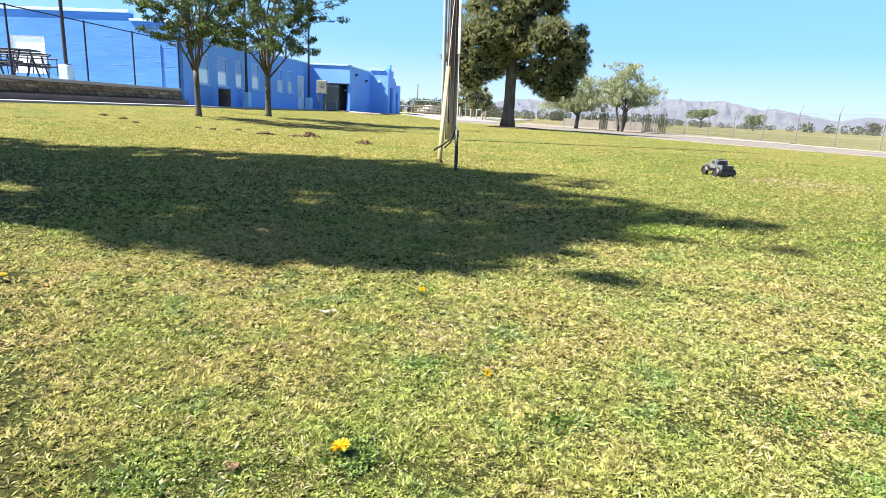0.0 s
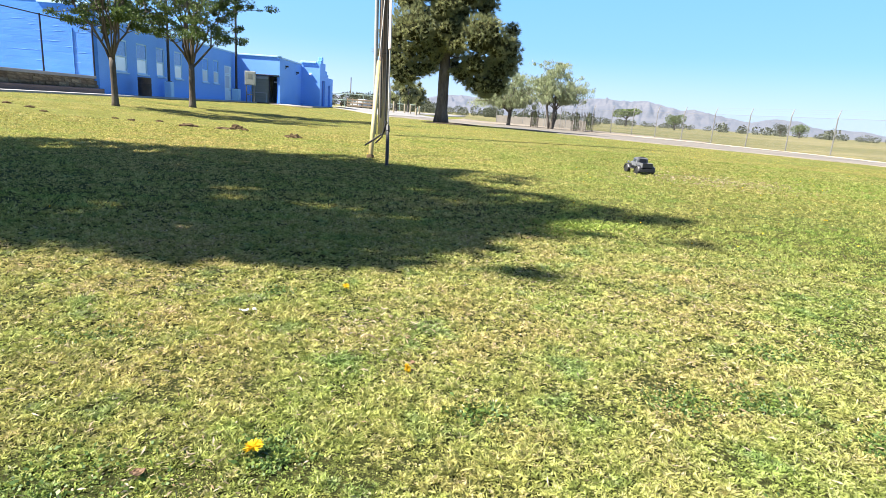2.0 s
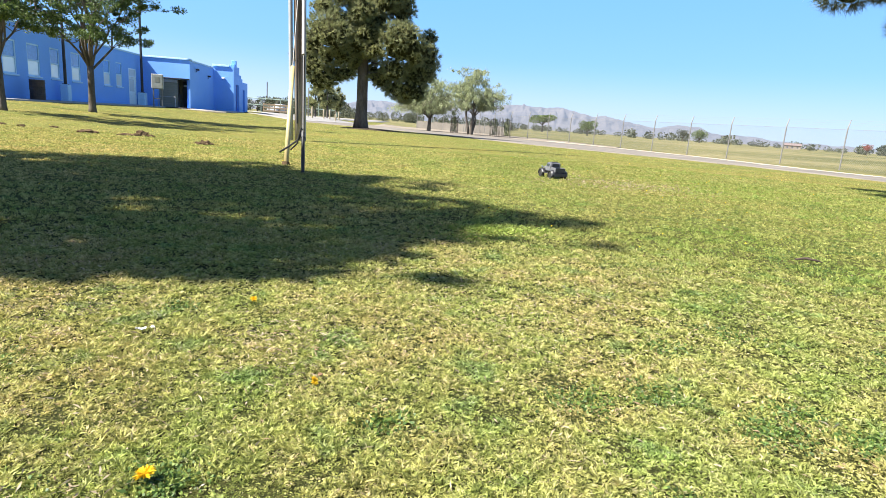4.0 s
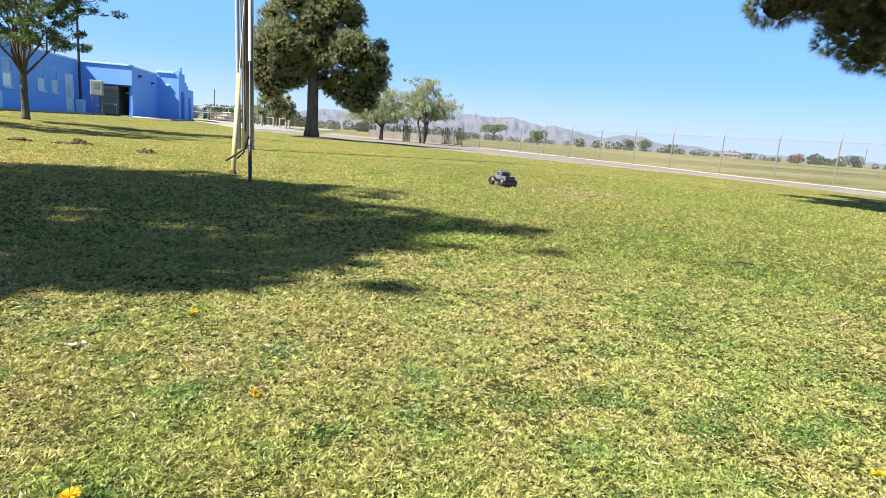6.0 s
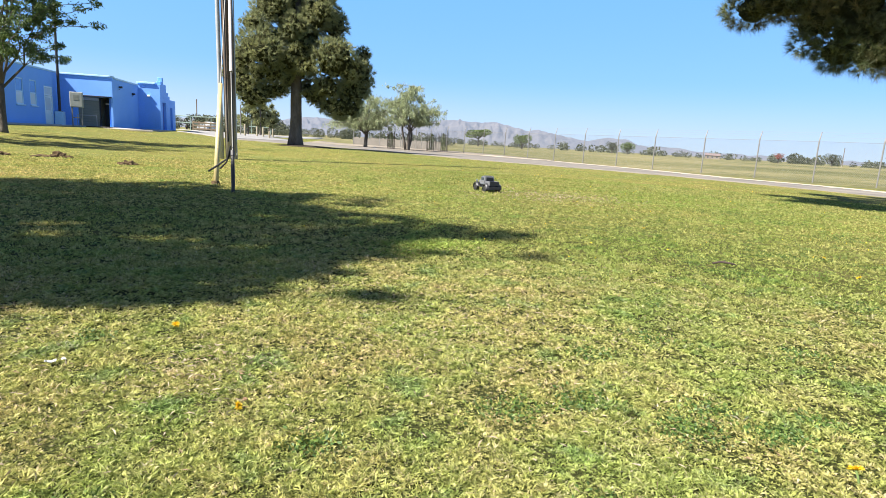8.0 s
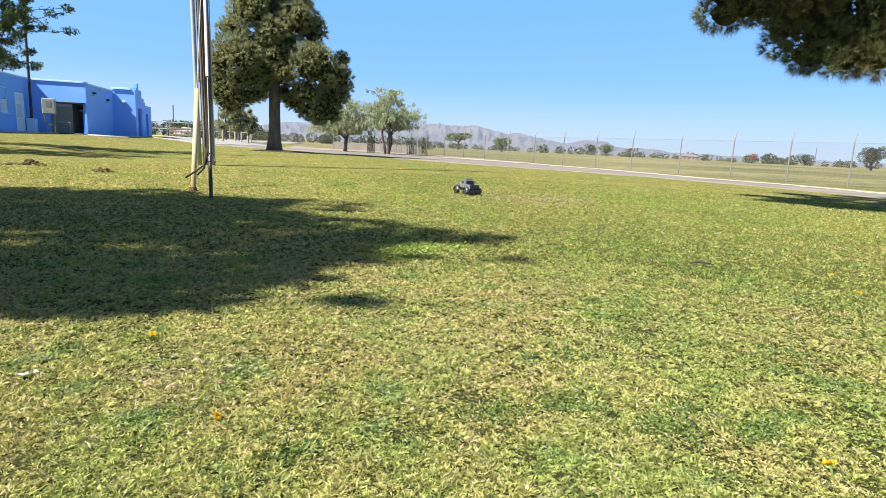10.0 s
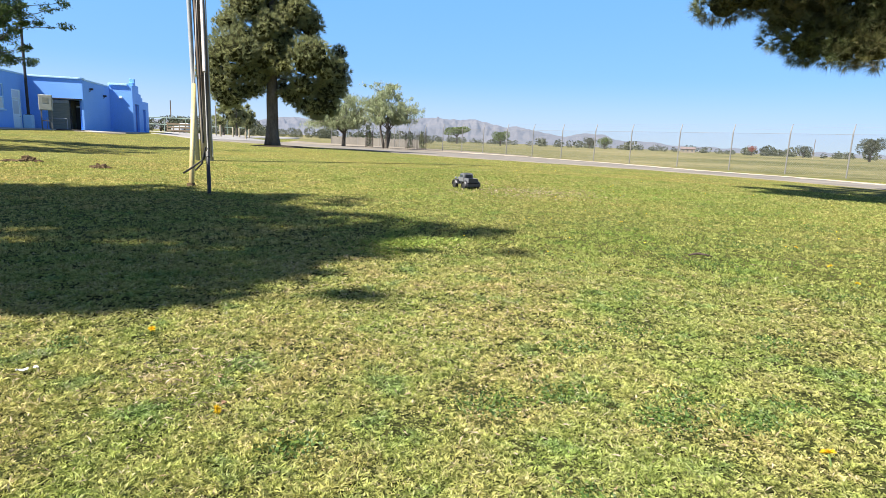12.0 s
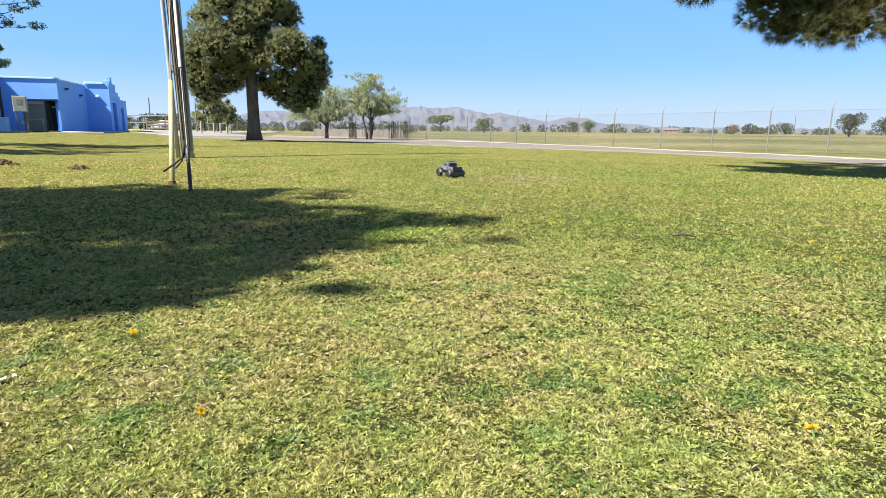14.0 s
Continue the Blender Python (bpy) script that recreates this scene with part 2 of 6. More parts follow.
def pole_build(nt, bsdf):
    """Brown treated wood, bleached pale in its lowest metre."""
    worn((0.1, 0.07, 0.05), (0.2, 0.15, 0.115), 2.2, 40, 0.01, (6, 6, 0.35), 0.7)(nt, bsdf)
    brown = bsdf.inputs["Base Color"].links[0].from_socket
    sep = nt.nodes.new("ShaderNodeSeparateXYZ")
    nt.links.new(coords(nt), sep.inputs[0])
    low = node(nt, "ShaderNodeMapRange")
    low.inputs[1].default_value, low.inputs[2].default_value = 1.7, 0.8
    nt.links.new(sep.outputs[2], low.inputs[0])
    pale = ramp(nt, noise_tex(nt, coords(nt, (8, 8, 0.5)), 3.0, 5), [(0.3, (0.26, 0.225, 0.185)), (0.7, (0.42, 0.375, 0.31))])
    nt.links.new(mix(nt, low.outputs[0], brown, pale), bsdf.inputs["Base Color"])


M = {}
M["lawn"] = mat("lawn_soil", lawn_ground, 0.95, spec=0.1)
SWARD = [(5.0, [(0.34, (0.72, 0.9, 0.84)), (0.43, (0.98, 1.04, 0.88)), (0.56, (1.06, 1.03, 1.0)), (0.68, (1.11, 1.03, 1.06))]),
         (1.6, [(0.36, (0.88, 0.98, 0.86)), (0.5, (1.04, 1.03, 1.01)), (0.66, (1.11, 1.05, 1.07))]),
         (0.45, [(0.36, (0.92, 1.02, 0.86)), (0.64, (1.12, 1.04, 1.1))])]
M["blade"] = mat("grass_blade", per_piece([(0.0, (0.29, 0.3, 0.1)), (0.2, (0.355, 0.355, 0.125)), (0.6, (0.41, 0.398, 0.165)), (0.88, (0.45, 0.42, 0.21)), (0.96, (0.48, 0.4, 0.25)), (1.0, (0.51, 0.44, 0.33))], True, None, 0.4, (52.0, (0.43, 0.47, 0.37), (1.24, 1.22, 1.2)), True, SWARD), 0.65, spec=0.12)
M["blade_far"] = mat("lawn_blade", per_piece([(0.0, (0.25, 0.252, 0.082)), (0.25, (0.34, 0.335, 0.118)), (0.7, (0.415, 0.398, 0.155)), (1.0, (0.475, 0.44, 0.195))], True, None, 0.4, (20.0, (0.55, 0.59, 0.51), (1.26, 1.24, 1.23)), True, SWARD), 0.7, spec=0.1)
M["weed"] = mat("clover_leaf", per_piece([(0.0, (0.04, 0.078, 0.018)), (0.6, (0.075, 0.128, 0.03)), (1.0, (0.158, 0.218, 0.0396))], True, None, 0.2), 0.5, spec=0.3)
M["lush"] = mat("lush_blade", per_piece([(0.0, (0.158, 0.224, 0.033)), (1.0, (0.277, 0.343, 0.066))], True, None, 0.25), 0.55, spec=0.3)
M["straw"] = mat("dry_clippings", per_piece([(0.0, (0.224, 0.145, 0.0858)), (0.5, (0.33, 0.264, 0.172)), (1.0, (0.396, 0.33, 0.251))], True, None, 0.2), 0.7, spec=0.2)
M["petal"] = mat("dandelion_petal", per_piece([(0.0, (0.7, 0.42, 0.015)), (1.0, (0.8, 0.6, 0.03))], True, None, 0.25), 0.6, spec=0.2)
M["stem"] = mat("flower_stem", worn((0.0792, 0.132, 0.0264), (0.132, 0.172, 0.0462), 20, 200, 0.001), 0.6)
M["pine_shadow"] = mat("painted_pine_shadow", worn((0.03, 0.024, 0.017), (0.065, 0.05, 0.032), 5, 60, 0.02, strength=0.9), 0.95, spec=0.1)
M["soil"] = mat("turned_soil", worn((0.0726, 0.0462, 0.0264), (0.132, 0.0924, 0.0528), 9, 60, 0.02, strength=0.9), 0.95, spec=0.1)
M["asphalt"] = mat("old_asphalt", worn((0.12, 0.108, 0.092), (0.19, 0.168, 0.142), 0.4, 120, 0.004), 0.9, spec=0.2)
M["gravel"] = mat("pale_gravel", worn((0.277, 0.238, 0.185), (0.37, 0.323, 0.264), 1.5, 40, 0.02), 0.95, spec=0.1)
M["dirt"] = mat("bare_dirt", worn((0.17, 0.145, 0.115), (0.25, 0.215, 0.17), 0.6, 30, 0.02), 0.95, spec=0.1)
M["concrete"] = mat("sidewalk_concrete", worn((0.33, 0.317, 0.297), (0.409, 0.396, 0.37), 1.2, 80, 0.003), 0.85, spec=0.2)
M["apron"] = mat("pale_apron_concrete", worn((0.18, 0.172, 0.165), (0.26, 0.25, 0.238), 0.5, 60, 0.003), 0.9, spec=0.2)
M["blue"] = mat("blue_painted_stucco", worn((0.18, 0.42, 0.97), (0.22, 0.46, 0.98), 0.7, 45, 0.006), 0.75, spec=0.3)
M["blue_block"] = mat("blue_painted_block", bricked((0.05, 0.2, 0.62), (0.075, 0.255, 0.7), 0.75, 0.28), 0.75, spec=0.3)
M["blue_trim"] = mat("pale_blue_paint", worn((0.42, 0.68, 0.94), (0.5, 0.75, 0.96), 2, 60, 0.002), 0.6)
M["blue_dark"] = mat("deep_blue_paint", worn((0.03, 0.1, 0.42), (0.045, 0.13, 0.5), 1.5, 50, 0.002), 0.55)
M["door_paint"] = mat("pale_sky_blue_paint", worn((0.68, 0.84, 0.96), (0.76, 0.89, 0.97), 2, 60, 0.002), 0.5)
M["white"] = mat("white_paint", worn((0.72, 0.74, 0.76), (0.82, 0.83, 0.84), 2, 60, 0.002), 0.6)
M["blind"] = mat("white_window_blind", worn((0.82, 0.84, 0.85), (0.88, 0.88, 0.87), 1, 30, 0.002, (1, 1, 12)), 0.7)
M["stone"] = mat("tan_stone", lambda nt, b: (per_piece([(0.0, (0.139, 0.106, 0.0726)), (0.4, (0.172, 0.132, 0.0924)), (0.85, (0.198, 0.162, 0.115)), (1.0, (0.277, 0.238, 0.178))], False, (3.0, (0.6, 0.6, 0.6), (1.3, 1.3, 1.25)))(nt, b), bump(nt, b, noise_tex(nt, coords(nt), 14, 5), 0.8, 0.02)), 0.9, spec=0.2)
M["mortar"] = mat("grey_mortar", worn((0.28, 0.25, 0.22), (0.36, 0.33, 0.29), 6, 60, 0.01), 0.95)
M["cap"] = mat("weathered_cap", worn((0.264, 0.277, 0.304), (0.33, 0.343, 0.363), 2, 60, 0.004), 0.85)
M["step"] = mat("mauve_concrete", worn((0.125, 0.0957, 0.0924), (0.172, 0.135, 0.129), 1.5, 60, 0.004), 0.9)
M["dark_metal"] = mat("dark_brown_metal", worn((0.03, 0.027, 0.03), (0.05, 0.045, 0.045), 4, 80, 0.001), 0.5, 0.4)
M["navy_metal"] = mat("dark_navy_steel_paint", worn((0.014, 0.018, 0.03), (0.026, 0.032, 0.048), 4, 80, 0.001), 0.6, 0.0, 0.3)
M["grey_metal"] = mat("galvanised_steel", worn((0.172, 0.165, 0.155), (0.231, 0.224, 0.211), 6, 90, 0.001), 0.6, 0.3)
M["wire"] = mat("galvanised_wire", worn((0.231, 0.238, 0.238), (0.297, 0.304, 0.304), 6, 90, 0.001), 0.55, 0.5)
M["wire_dark"] = mat("dark_coated_wire", worn((0.1, 0.13, 0.17), (0.15, 0.18, 0.22), 6, 90, 0.001), 0.6, 0.2)
M["cabinet"] = mat("weathered_cabinet_paint", worn((0.3, 0.31, 0.27), (0.4, 0.41, 0.35), 2.5, 60, 0.002), 0.6, 0.1)
M["shutter"] = mat("grey_green_shutter", worn((0.2, 0.205, 0.165), (0.27, 0.275, 0.225), 1.5, 40, 0.004, (1, 1, 20)), 0.7)
M["black"] = mat("black_plastic", worn((0.012, 0.012, 0.013), (0.022, 0.022, 0.024), 12, 200, 0.0005), 0.5)
M["barrel"] = mat("rusty_dark_barrel", worn((0.045, 0.037, 0.036), (0.12, 0.085, 0.062), 3.5, 50, 0.002), 0.65, 0.3)
M["pole_wood"] = mat("weathered_pole_wood", pole_build, 0.9, spec=0.15)
M["guard"] = mat("faded_yellow_plastic", worn((0.409, 0.317, 0.112), (0.475, 0.396, 0.205), 2.5, 50, 0.001, (1, 1, 0.3)), 0.5)
M["conduit"] = mat("pale_grey_conduit", worn((0.33, 0.343, 0.35), (0.422, 0.429, 0.436), 3, 60, 0.001), 0.45, 0.2)
M["conduit_pink"] = mat("sun_bleached_guard", worn((0.409, 0.343, 0.304), (0.475, 0.422, 0.383), 3, 60, 0.001), 0.55)
M["cable"] = mat("black_cable", worn((0.015, 0.014, 0.014), (0.03, 0.028, 0.026), 8, 90, 0.001), 0.6)
M["bark_pine"] = mat("pine_bark", worn((0.075, 0.065, 0.058), (0.17, 0.145, 0.128), 3.5, 22, 0.05, (1, 1, 0.35), 0.9), 0.95, spec=0.1)
M["bark"] = mat("ash_bark", worn((0.07, 0.06, 0.05), (0.165, 0.14, 0.115), 5, 40, 0.02, (1, 1, 0.3), 0.8), 0.95, spec=0.1)
M["needles"] = mat("pine_needles", per_piece([(0.0, (0.175, 0.195, 0.095)), (0.5, (0.26, 0.275, 0.135)), (0.95, (0.34, 0.345, 0.18)), (1.0, (0.33, 0.28, 0.17))], True, (0.8, (0.85, 0.88, 0.85), (1.12, 1.1, 1.0)), 0.4), 0.55, spec=0.3)
# dark colour of the crown cores, painted for the shade between needles
M["shade_core"] = mat("painted_inner_shade", worn((0.0231, 0.0251, 0.0106), (0.0495, 0.0495, 0.0198), 4, 30, 0.06, strength=1.0), 0.95, spec=0.05)
M["needles_brown"] = mat("olive_green_needles", per_piece([(0.0, (0.055, 0.066, 0.03)), (0.5, (0.125, 0.14, 0.06)), (0.88, (0.205, 0.21, 0.098)), (0.96, (0.22, 0.185, 0.1)), (1.0, (0.23, 0.17, 0.105))], True, (3.0, (0.75, 0.8, 0.75), (1.2, 1.12, 1.0)), 0.2, hue=[(1.3, [(0.42, (0.9, 1.0, 0.9)), (0.56, (1.0, 1.0, 1.0)), (0.66, (1.35, 1.14, 1.05))])]), 0.5, spec=0.35)
M["leaf"] = mat("green_tree_leaf", per_piece([(0.0, (0.034, 0.062, 0.018)), (0.5, (0.075, 0.118, 0.032)), (1.0, (0.16, 0.215, 0.055))], True, (0.9, (0.7, 0.75, 0.7), (1.2, 1.15, 1.1)), 0.3), 0.5, spec=0.3)
M["leaf_grey"] = mat("grey_green_leaf", per_piece([(0.0, (0.19, 0.225, 0.115)), (0.6, (0.295, 0.33, 0.17)), (1.0, (0.39, 0.415, 0.245))], True, (0.6, (0.85, 0.85, 0.85), (1.12, 1.12, 1.12)), 0.35), 0.6, spec=0.25)
M["leaf_far"] = mat("far_tree_leaf", per_piece([(0.0, (0.048, 0.06, 0.042)), (0.6, (0.08, 0.092, 0.06)), (1.0, (0.125, 0.132, 0.088))], True, (0.05, (0.8, 0.8, 0.85), (1.25, 1.2, 1.1)), 0.2), 0.7, spec=0.2)
M["leaf_red"] = mat("reddish_leaf", per_piece([(0.0, (0.165, 0.0396, 0.033)), (1.0, (0.264, 0.0792, 0.066))], True, None, 0.2), 0.7)
M["tan_wood"] = mat("tan_rail_wood", worn((0.277, 0.198, 0.119), (0.363, 0.277, 0.178), 2, 40, 0.004), 0.8)
M["bollard"] = mat("cream_post_paint", worn((0.277, 0.231, 0.152), (0.356, 0.304, 0.205), 3, 50, 0.002), 0.7)
M["tan_screen"] = mat("tan_screen_mesh", worn((0.119, 0.106, 0.0891), (0.158, 0.142, 0.119), 0.8, 30, 0.003), 0.9)
M["car_black"] = mat("black_car_paint", worn((0.012, 0.012, 0.014), (0.02, 0.02, 0.022), 2, 80, 0.0003), 0.2)
M["car_white"] = mat("white_car_paint", worn((0.36, 0.37, 0.38), (0.42, 0.42, 0.42), 2, 80, 0.0003), 0.4)
M["car_grey"] = mat("silver_car_paint", worn((0.3, 0.34, 0.38), (0.4, 0.43, 0.46), 2, 80, 0.0003), 0.25, 0.4)
M["rubber"] = mat("black_rubber", worn((0.014, 0.014, 0.014), (0.026, 0.025, 0.024), 30, 300, 0.002), 0.8)
M["toy_grey"] = mat("matte_grey_body", worn((0.1, 0.103, 0.112), (0.15, 0.153, 0.162), 14, 160, 0.0006), 0.5)
M["toy_black"] = mat("matte_black_body", worn((0.012, 0.012, 0.014), (0.024, 0.024, 0.028), 14, 160, 0.0006), 0.45)
M["chrome"] = mat("bright_trim", worn((0.6, 0.6, 0.6), (0.75, 0.75, 0.75), 20, 200, 0.0003), 0.25, 0.9)
M["paper"] = mat("white_scrap", worn((0.7, 0.68, 0.7), (0.8, 0.78, 0.8), 20, 100, 0.001), 0.8)
M["litter"] = mat("brown_dead_leaf", worn((0.09, 0.05, 0.025), (0.2, 0.115, 0.055), 60, 300, 0.001), 0.8)
M["stick"] = mat("dark_twig", worn((0.0396, 0.0264, 0.0198), (0.0792, 0.0561, 0.0396), 20, 100, 0.002), 0.9)


def glass_build(nt, bsdf):
    v = coords(nt, (1, 1, 1))
    nt.links.new(ramp(nt, noise_tex(nt, v, 0.8, 2), [(0.3, (0.02, 0.03, 0.05)), (0.7, (0.05, 0.07, 0.1))]), bsdf.inputs["Base Color"])


def sky_pane_build(nt, bsdf):
    # pale pane colour stands in for bright sky mirrored in the glass
    nt.links.new(ramp(nt, noise_tex(nt, coords(nt), 0.6, 2), [(0.3, (0.75, 0.9, 1.0)), (0.7, (0.85, 0.95, 1.0))]), bsdf.inputs["Base Color"])


M["sky_pane"] = mat("pale_sky_reflection_pane", sky_pane_build, 0.25, 0.25, 0.6)
# blue of the upper panes is painted for reflected sky too
M["sky_pane_blue"] = mat("blue_sky_reflection_pane", worn((0.1, 0.27, 0.62), (0.15, 0.36, 0.74), 0.9, 12, 0.001), 0.15, 0.1, 0.6)
M["glass"] = mat("dark_window_glass", glass_build, 0.04, 0.0, 0.9)


def hazed_rock_build(nt, bsdf):
    v = coords(nt, (1, 1, 2.2))
    n = noise_tex(nt, v, 0.007, 10, 0.7)
    col = ramp(nt, n, [(0.38, (0.035, 0.034, 0.036)), (0.52, (0.055, 0.05, 0.05)), (0.64, (0.075, 0.066, 0.06))])
    nt.links.new(col, bsdf.inputs["Base Color"])
    # bluish glow stands in for the haze of distance over the rock
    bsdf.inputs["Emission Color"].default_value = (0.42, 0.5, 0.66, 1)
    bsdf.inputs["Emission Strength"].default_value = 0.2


M["rock"] = mat("far_rock_with_haze_glow", hazed_rock_build, 0.95, spec=0.1)

# ---- ground, road, distance ----
def ground_sheet():
    rs = np.concatenate([np.linspace(0, 60, 121)[1:], np.geomspace(62, 4500, 40)])
    na = 180
    ang = np.linspace(0, 2 * np.pi, na, endpoint=False)
    x, y = np.outer(rs, np.sin(ang)), np.outer(rs, np.cos(ang))
    z = ground_z(x, y)
    v = np.concatenate([[[0, 0, 0]], np.stack([x, y, z], -1).reshape(-1, 3)])
    i, j = np.meshgrid(np.arange(len(rs) - 1), np.arange(na), indexing="ij")
    a = 1 + i * na + j
    b = 1 + i * na + (j + 1) % na
    f = np.stack([a, a + na, b + na, b], -1).reshape(-1, 4)
    k = np.arange(na)
    first = np.stack([np.zeros(na, int), 1 + k, 1 + (k + 1) % na, 1 + (k + 1) % na], -1)
    me = quads("ground", v, f, M["lawn"], True)
    bm = bmesh.new()
    bm.from_mesh(me)
    bm.verts.ensure_lookup_table()
    for t in first:
        try:
            bm.faces.new([bm.verts[t[0]], bm.verts[t[1]], bm.verts[t[2]]]).smooth = True
        except ValueError:
            pass
    bmesh.ops.recalc_face_normals(bm, faces=bm.faces[:])
    bm.to_mesh(me)
    bm.free()
    ob = new("ground", me)
    return tagged(ob, "sunlit mown lawn with dry patches, running out to fields", "ground", kind="structure")


ground = ground_sheet()


def strip(name, near, far, material, lift, label, wobble=0.0, n=120):
    """A sheet between two edge lines, draped on the land."""
    def resample(pts):
        pts = np.array(pts, float)
        s = np.r_[0, np.cumsum(np.hypot(*np.diff(pts, axis=0).T))]
        u = np.linspace(0, s[-1], n)
        return np.stack([np.interp(u, s, pts[:, 0]), np.interp(u, s, pts[:, 1])], -1)
    a, b = resample(near), resample(far)
    if wobble:
        k = np.array([noise.fractal(Vector((i * 60.0 / n, 3.1, 0)), 0.6, 2.0, 5) for i in range(n)]) * wobble
        away = (b - a) / np.linalg.norm(b - a, axis=1, keepdims=True)
        a = a + away * k[:, None]
    rows = 9
    w = np.linspace(0, 1, rows)[None, :, None]
    p = a[:, None] * (1 - w) + b[:, None] * w
    z = ground_z(p[..., 0], p[..., 1]) + lift
    v = np.concatenate([p, z[..., None]], -1).reshape(-1, 3)
    i, j = np.meshgrid(np.arange(n - 1), np.arange(rows - 1), indexing="ij")
    q = i * rows + j
    f = np.stack([q, q + 1, q + rows + 1, q + rows], -1).reshape(-1, 4)
    ob = new(name, quads(name, v, f, material))
    bm = bmesh.new()
    bm.from_mesh(ob.data)
    bmesh.ops.recalc_face_normals(bm, faces=bm.faces[:])
    if sum(f.normal.z for f in bm.faces) < 0:
        bmesh.ops.reverse_faces(bm, faces=bm.faces[:])
    rim = [e for e in bm.edges if e.is_boundary]
    low = bmesh.ops.extrude_edge_only(bm, edges=rim)["geom"]
    for g in low:
        if isinstance(g, bmesh.types.BMVert):
            g.co.z -= 0.08
    bm.to_mesh(ob.data)
    bm.free()
    return tagged(ob, label, name.replace("_", " "), kind="structure")


strip("road", [(14.5, -40), (15.2, 0), (15.8, 12.2), (16.1, 15.5), (15.9, 17.8), (15.1, 20.7), (13.4, 23.7), (10.3, 26.0), (8.0, 27.9), (5.9, 31.2), (4.0, 35.3), (0.5, 39.0), (-5.5, 44.5), (-9.5, 48.5)],
      [(22, -40), (21.5, 0), (20.4, 16), (20.7, 20), (19.4, 24), (19.0, 31), (17, 40), (13, 47), (9, 51), (6, 54), (3, 58), (0, 62), (-4, 66), (-8, 70)], M["asphalt"], 0.02, "worn grey asphalt road bending past the lawn", 0.55, 700)
strip("gravel_verge", [(22, -40), (21.5, 0), (20.4, 16), (20.7, 20), (19.4, 24), (19.0, 31), (17, 40), (14, 47)],
      [(23.4, -40), (22.4, 0), (21.3, 16), (21.4, 20), (20.1, 24), (19.6, 31), (17.8, 40), (15.4, 48)], M["gravel"], 0.035, "pale gravel verge along the fence", 0.7, 700)
strip("dirt_verge", [(17, 40), (13, 47), (9, 51), (6, 54), (3, 58), (0, 62)], [(19, 43), (17, 56), (14, 66), (10, 72), (5, 76), (2, 80)], M["dirt"], 0.03, "bare dirt under the roadside trees", 0.4)
strip("parking_apron", [(-5.5, 44.5), (-9.5, 48.5), (-9.8, 56), (-12, 70), (-22, 95)], [(0, 62), (-4, 66), (-1, 75), (2, 90), (4, 120)], M["apron"], 0.03, "pale concrete parking apron beside the building")
strip("pavement", [(-13.3, -6), (-13.3, 10), (-13.3, 26), (-13.3, 41.5)], [(-14.85, -6), (-14.85, 10), (-14.85, 26), (-14.85, 41.5)], M["concrete"], 0.06, "pale concrete pavement along the building")
strip("front_walk", [(-14.6, 41.6), (-10.8, 41.2), (-9.6, 44.4)], [(-14.85, 42.2), (-11.8, 42.2), (-9.7, 48.2)], M["concrete"], 0.05, "pale concrete walk before the wing")


def ridge(name, points, dist, deep, label, seed):
    """A range of hills with a rough skyline: points are bearing and height in degrees."""
    b = np.linspace(points[0][0], points[-1][0], 1000)
    e = np.interp(b, [p[0] for p in points], [p[1] for p in points])
    rough = np.array([noise.fractal(Vector((x * 1.1, seed, 0)), 1.0, 2.0, 5) for x in b]) * 0.09
    rows = []
    for k, u in enumerate(np.linspace(0, 1, 18)):
        d = dist - deep * (1 - u)
        fold = np.array([noise.fractal(Vector((x * 1.6, seed + u * 3.0, 1.5)), 0.8, 2.1, 6) for x in b]) * 0.3 * math.sin(math.pi * min(u, 0.98))
        h = dist * np.tan(np.radians((e + rough) * u ** 0.8 + fold * e * 0.7)) + 0.7
        rows.append(np.stack([d * np.sin(np.radians(b)), d * np.cos(np.radians(b)), np.where(u == 0, -3, h)], -1))
    v = np.array(rows)
    n = len(b)
    i, j = np.meshgrid(np.arange(len(rows) - 1), np.arange(n - 1), indexing="ij")
    q = i * n + j
    f = np.stack([q, q + 1, q + n + 1, q + n], -1).reshape(-1, 4)
    return tagged(new(name, quads(name, v.reshape(-1, 3), f, M["rock"], True)), label, "mountains", kind="structure")


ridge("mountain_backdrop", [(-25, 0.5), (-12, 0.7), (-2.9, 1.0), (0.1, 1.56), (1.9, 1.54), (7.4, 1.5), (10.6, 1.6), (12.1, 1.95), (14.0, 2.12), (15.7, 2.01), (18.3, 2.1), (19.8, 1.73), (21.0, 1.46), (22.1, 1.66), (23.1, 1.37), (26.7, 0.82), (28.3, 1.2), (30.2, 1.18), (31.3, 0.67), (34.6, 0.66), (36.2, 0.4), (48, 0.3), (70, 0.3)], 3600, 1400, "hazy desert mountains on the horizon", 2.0)


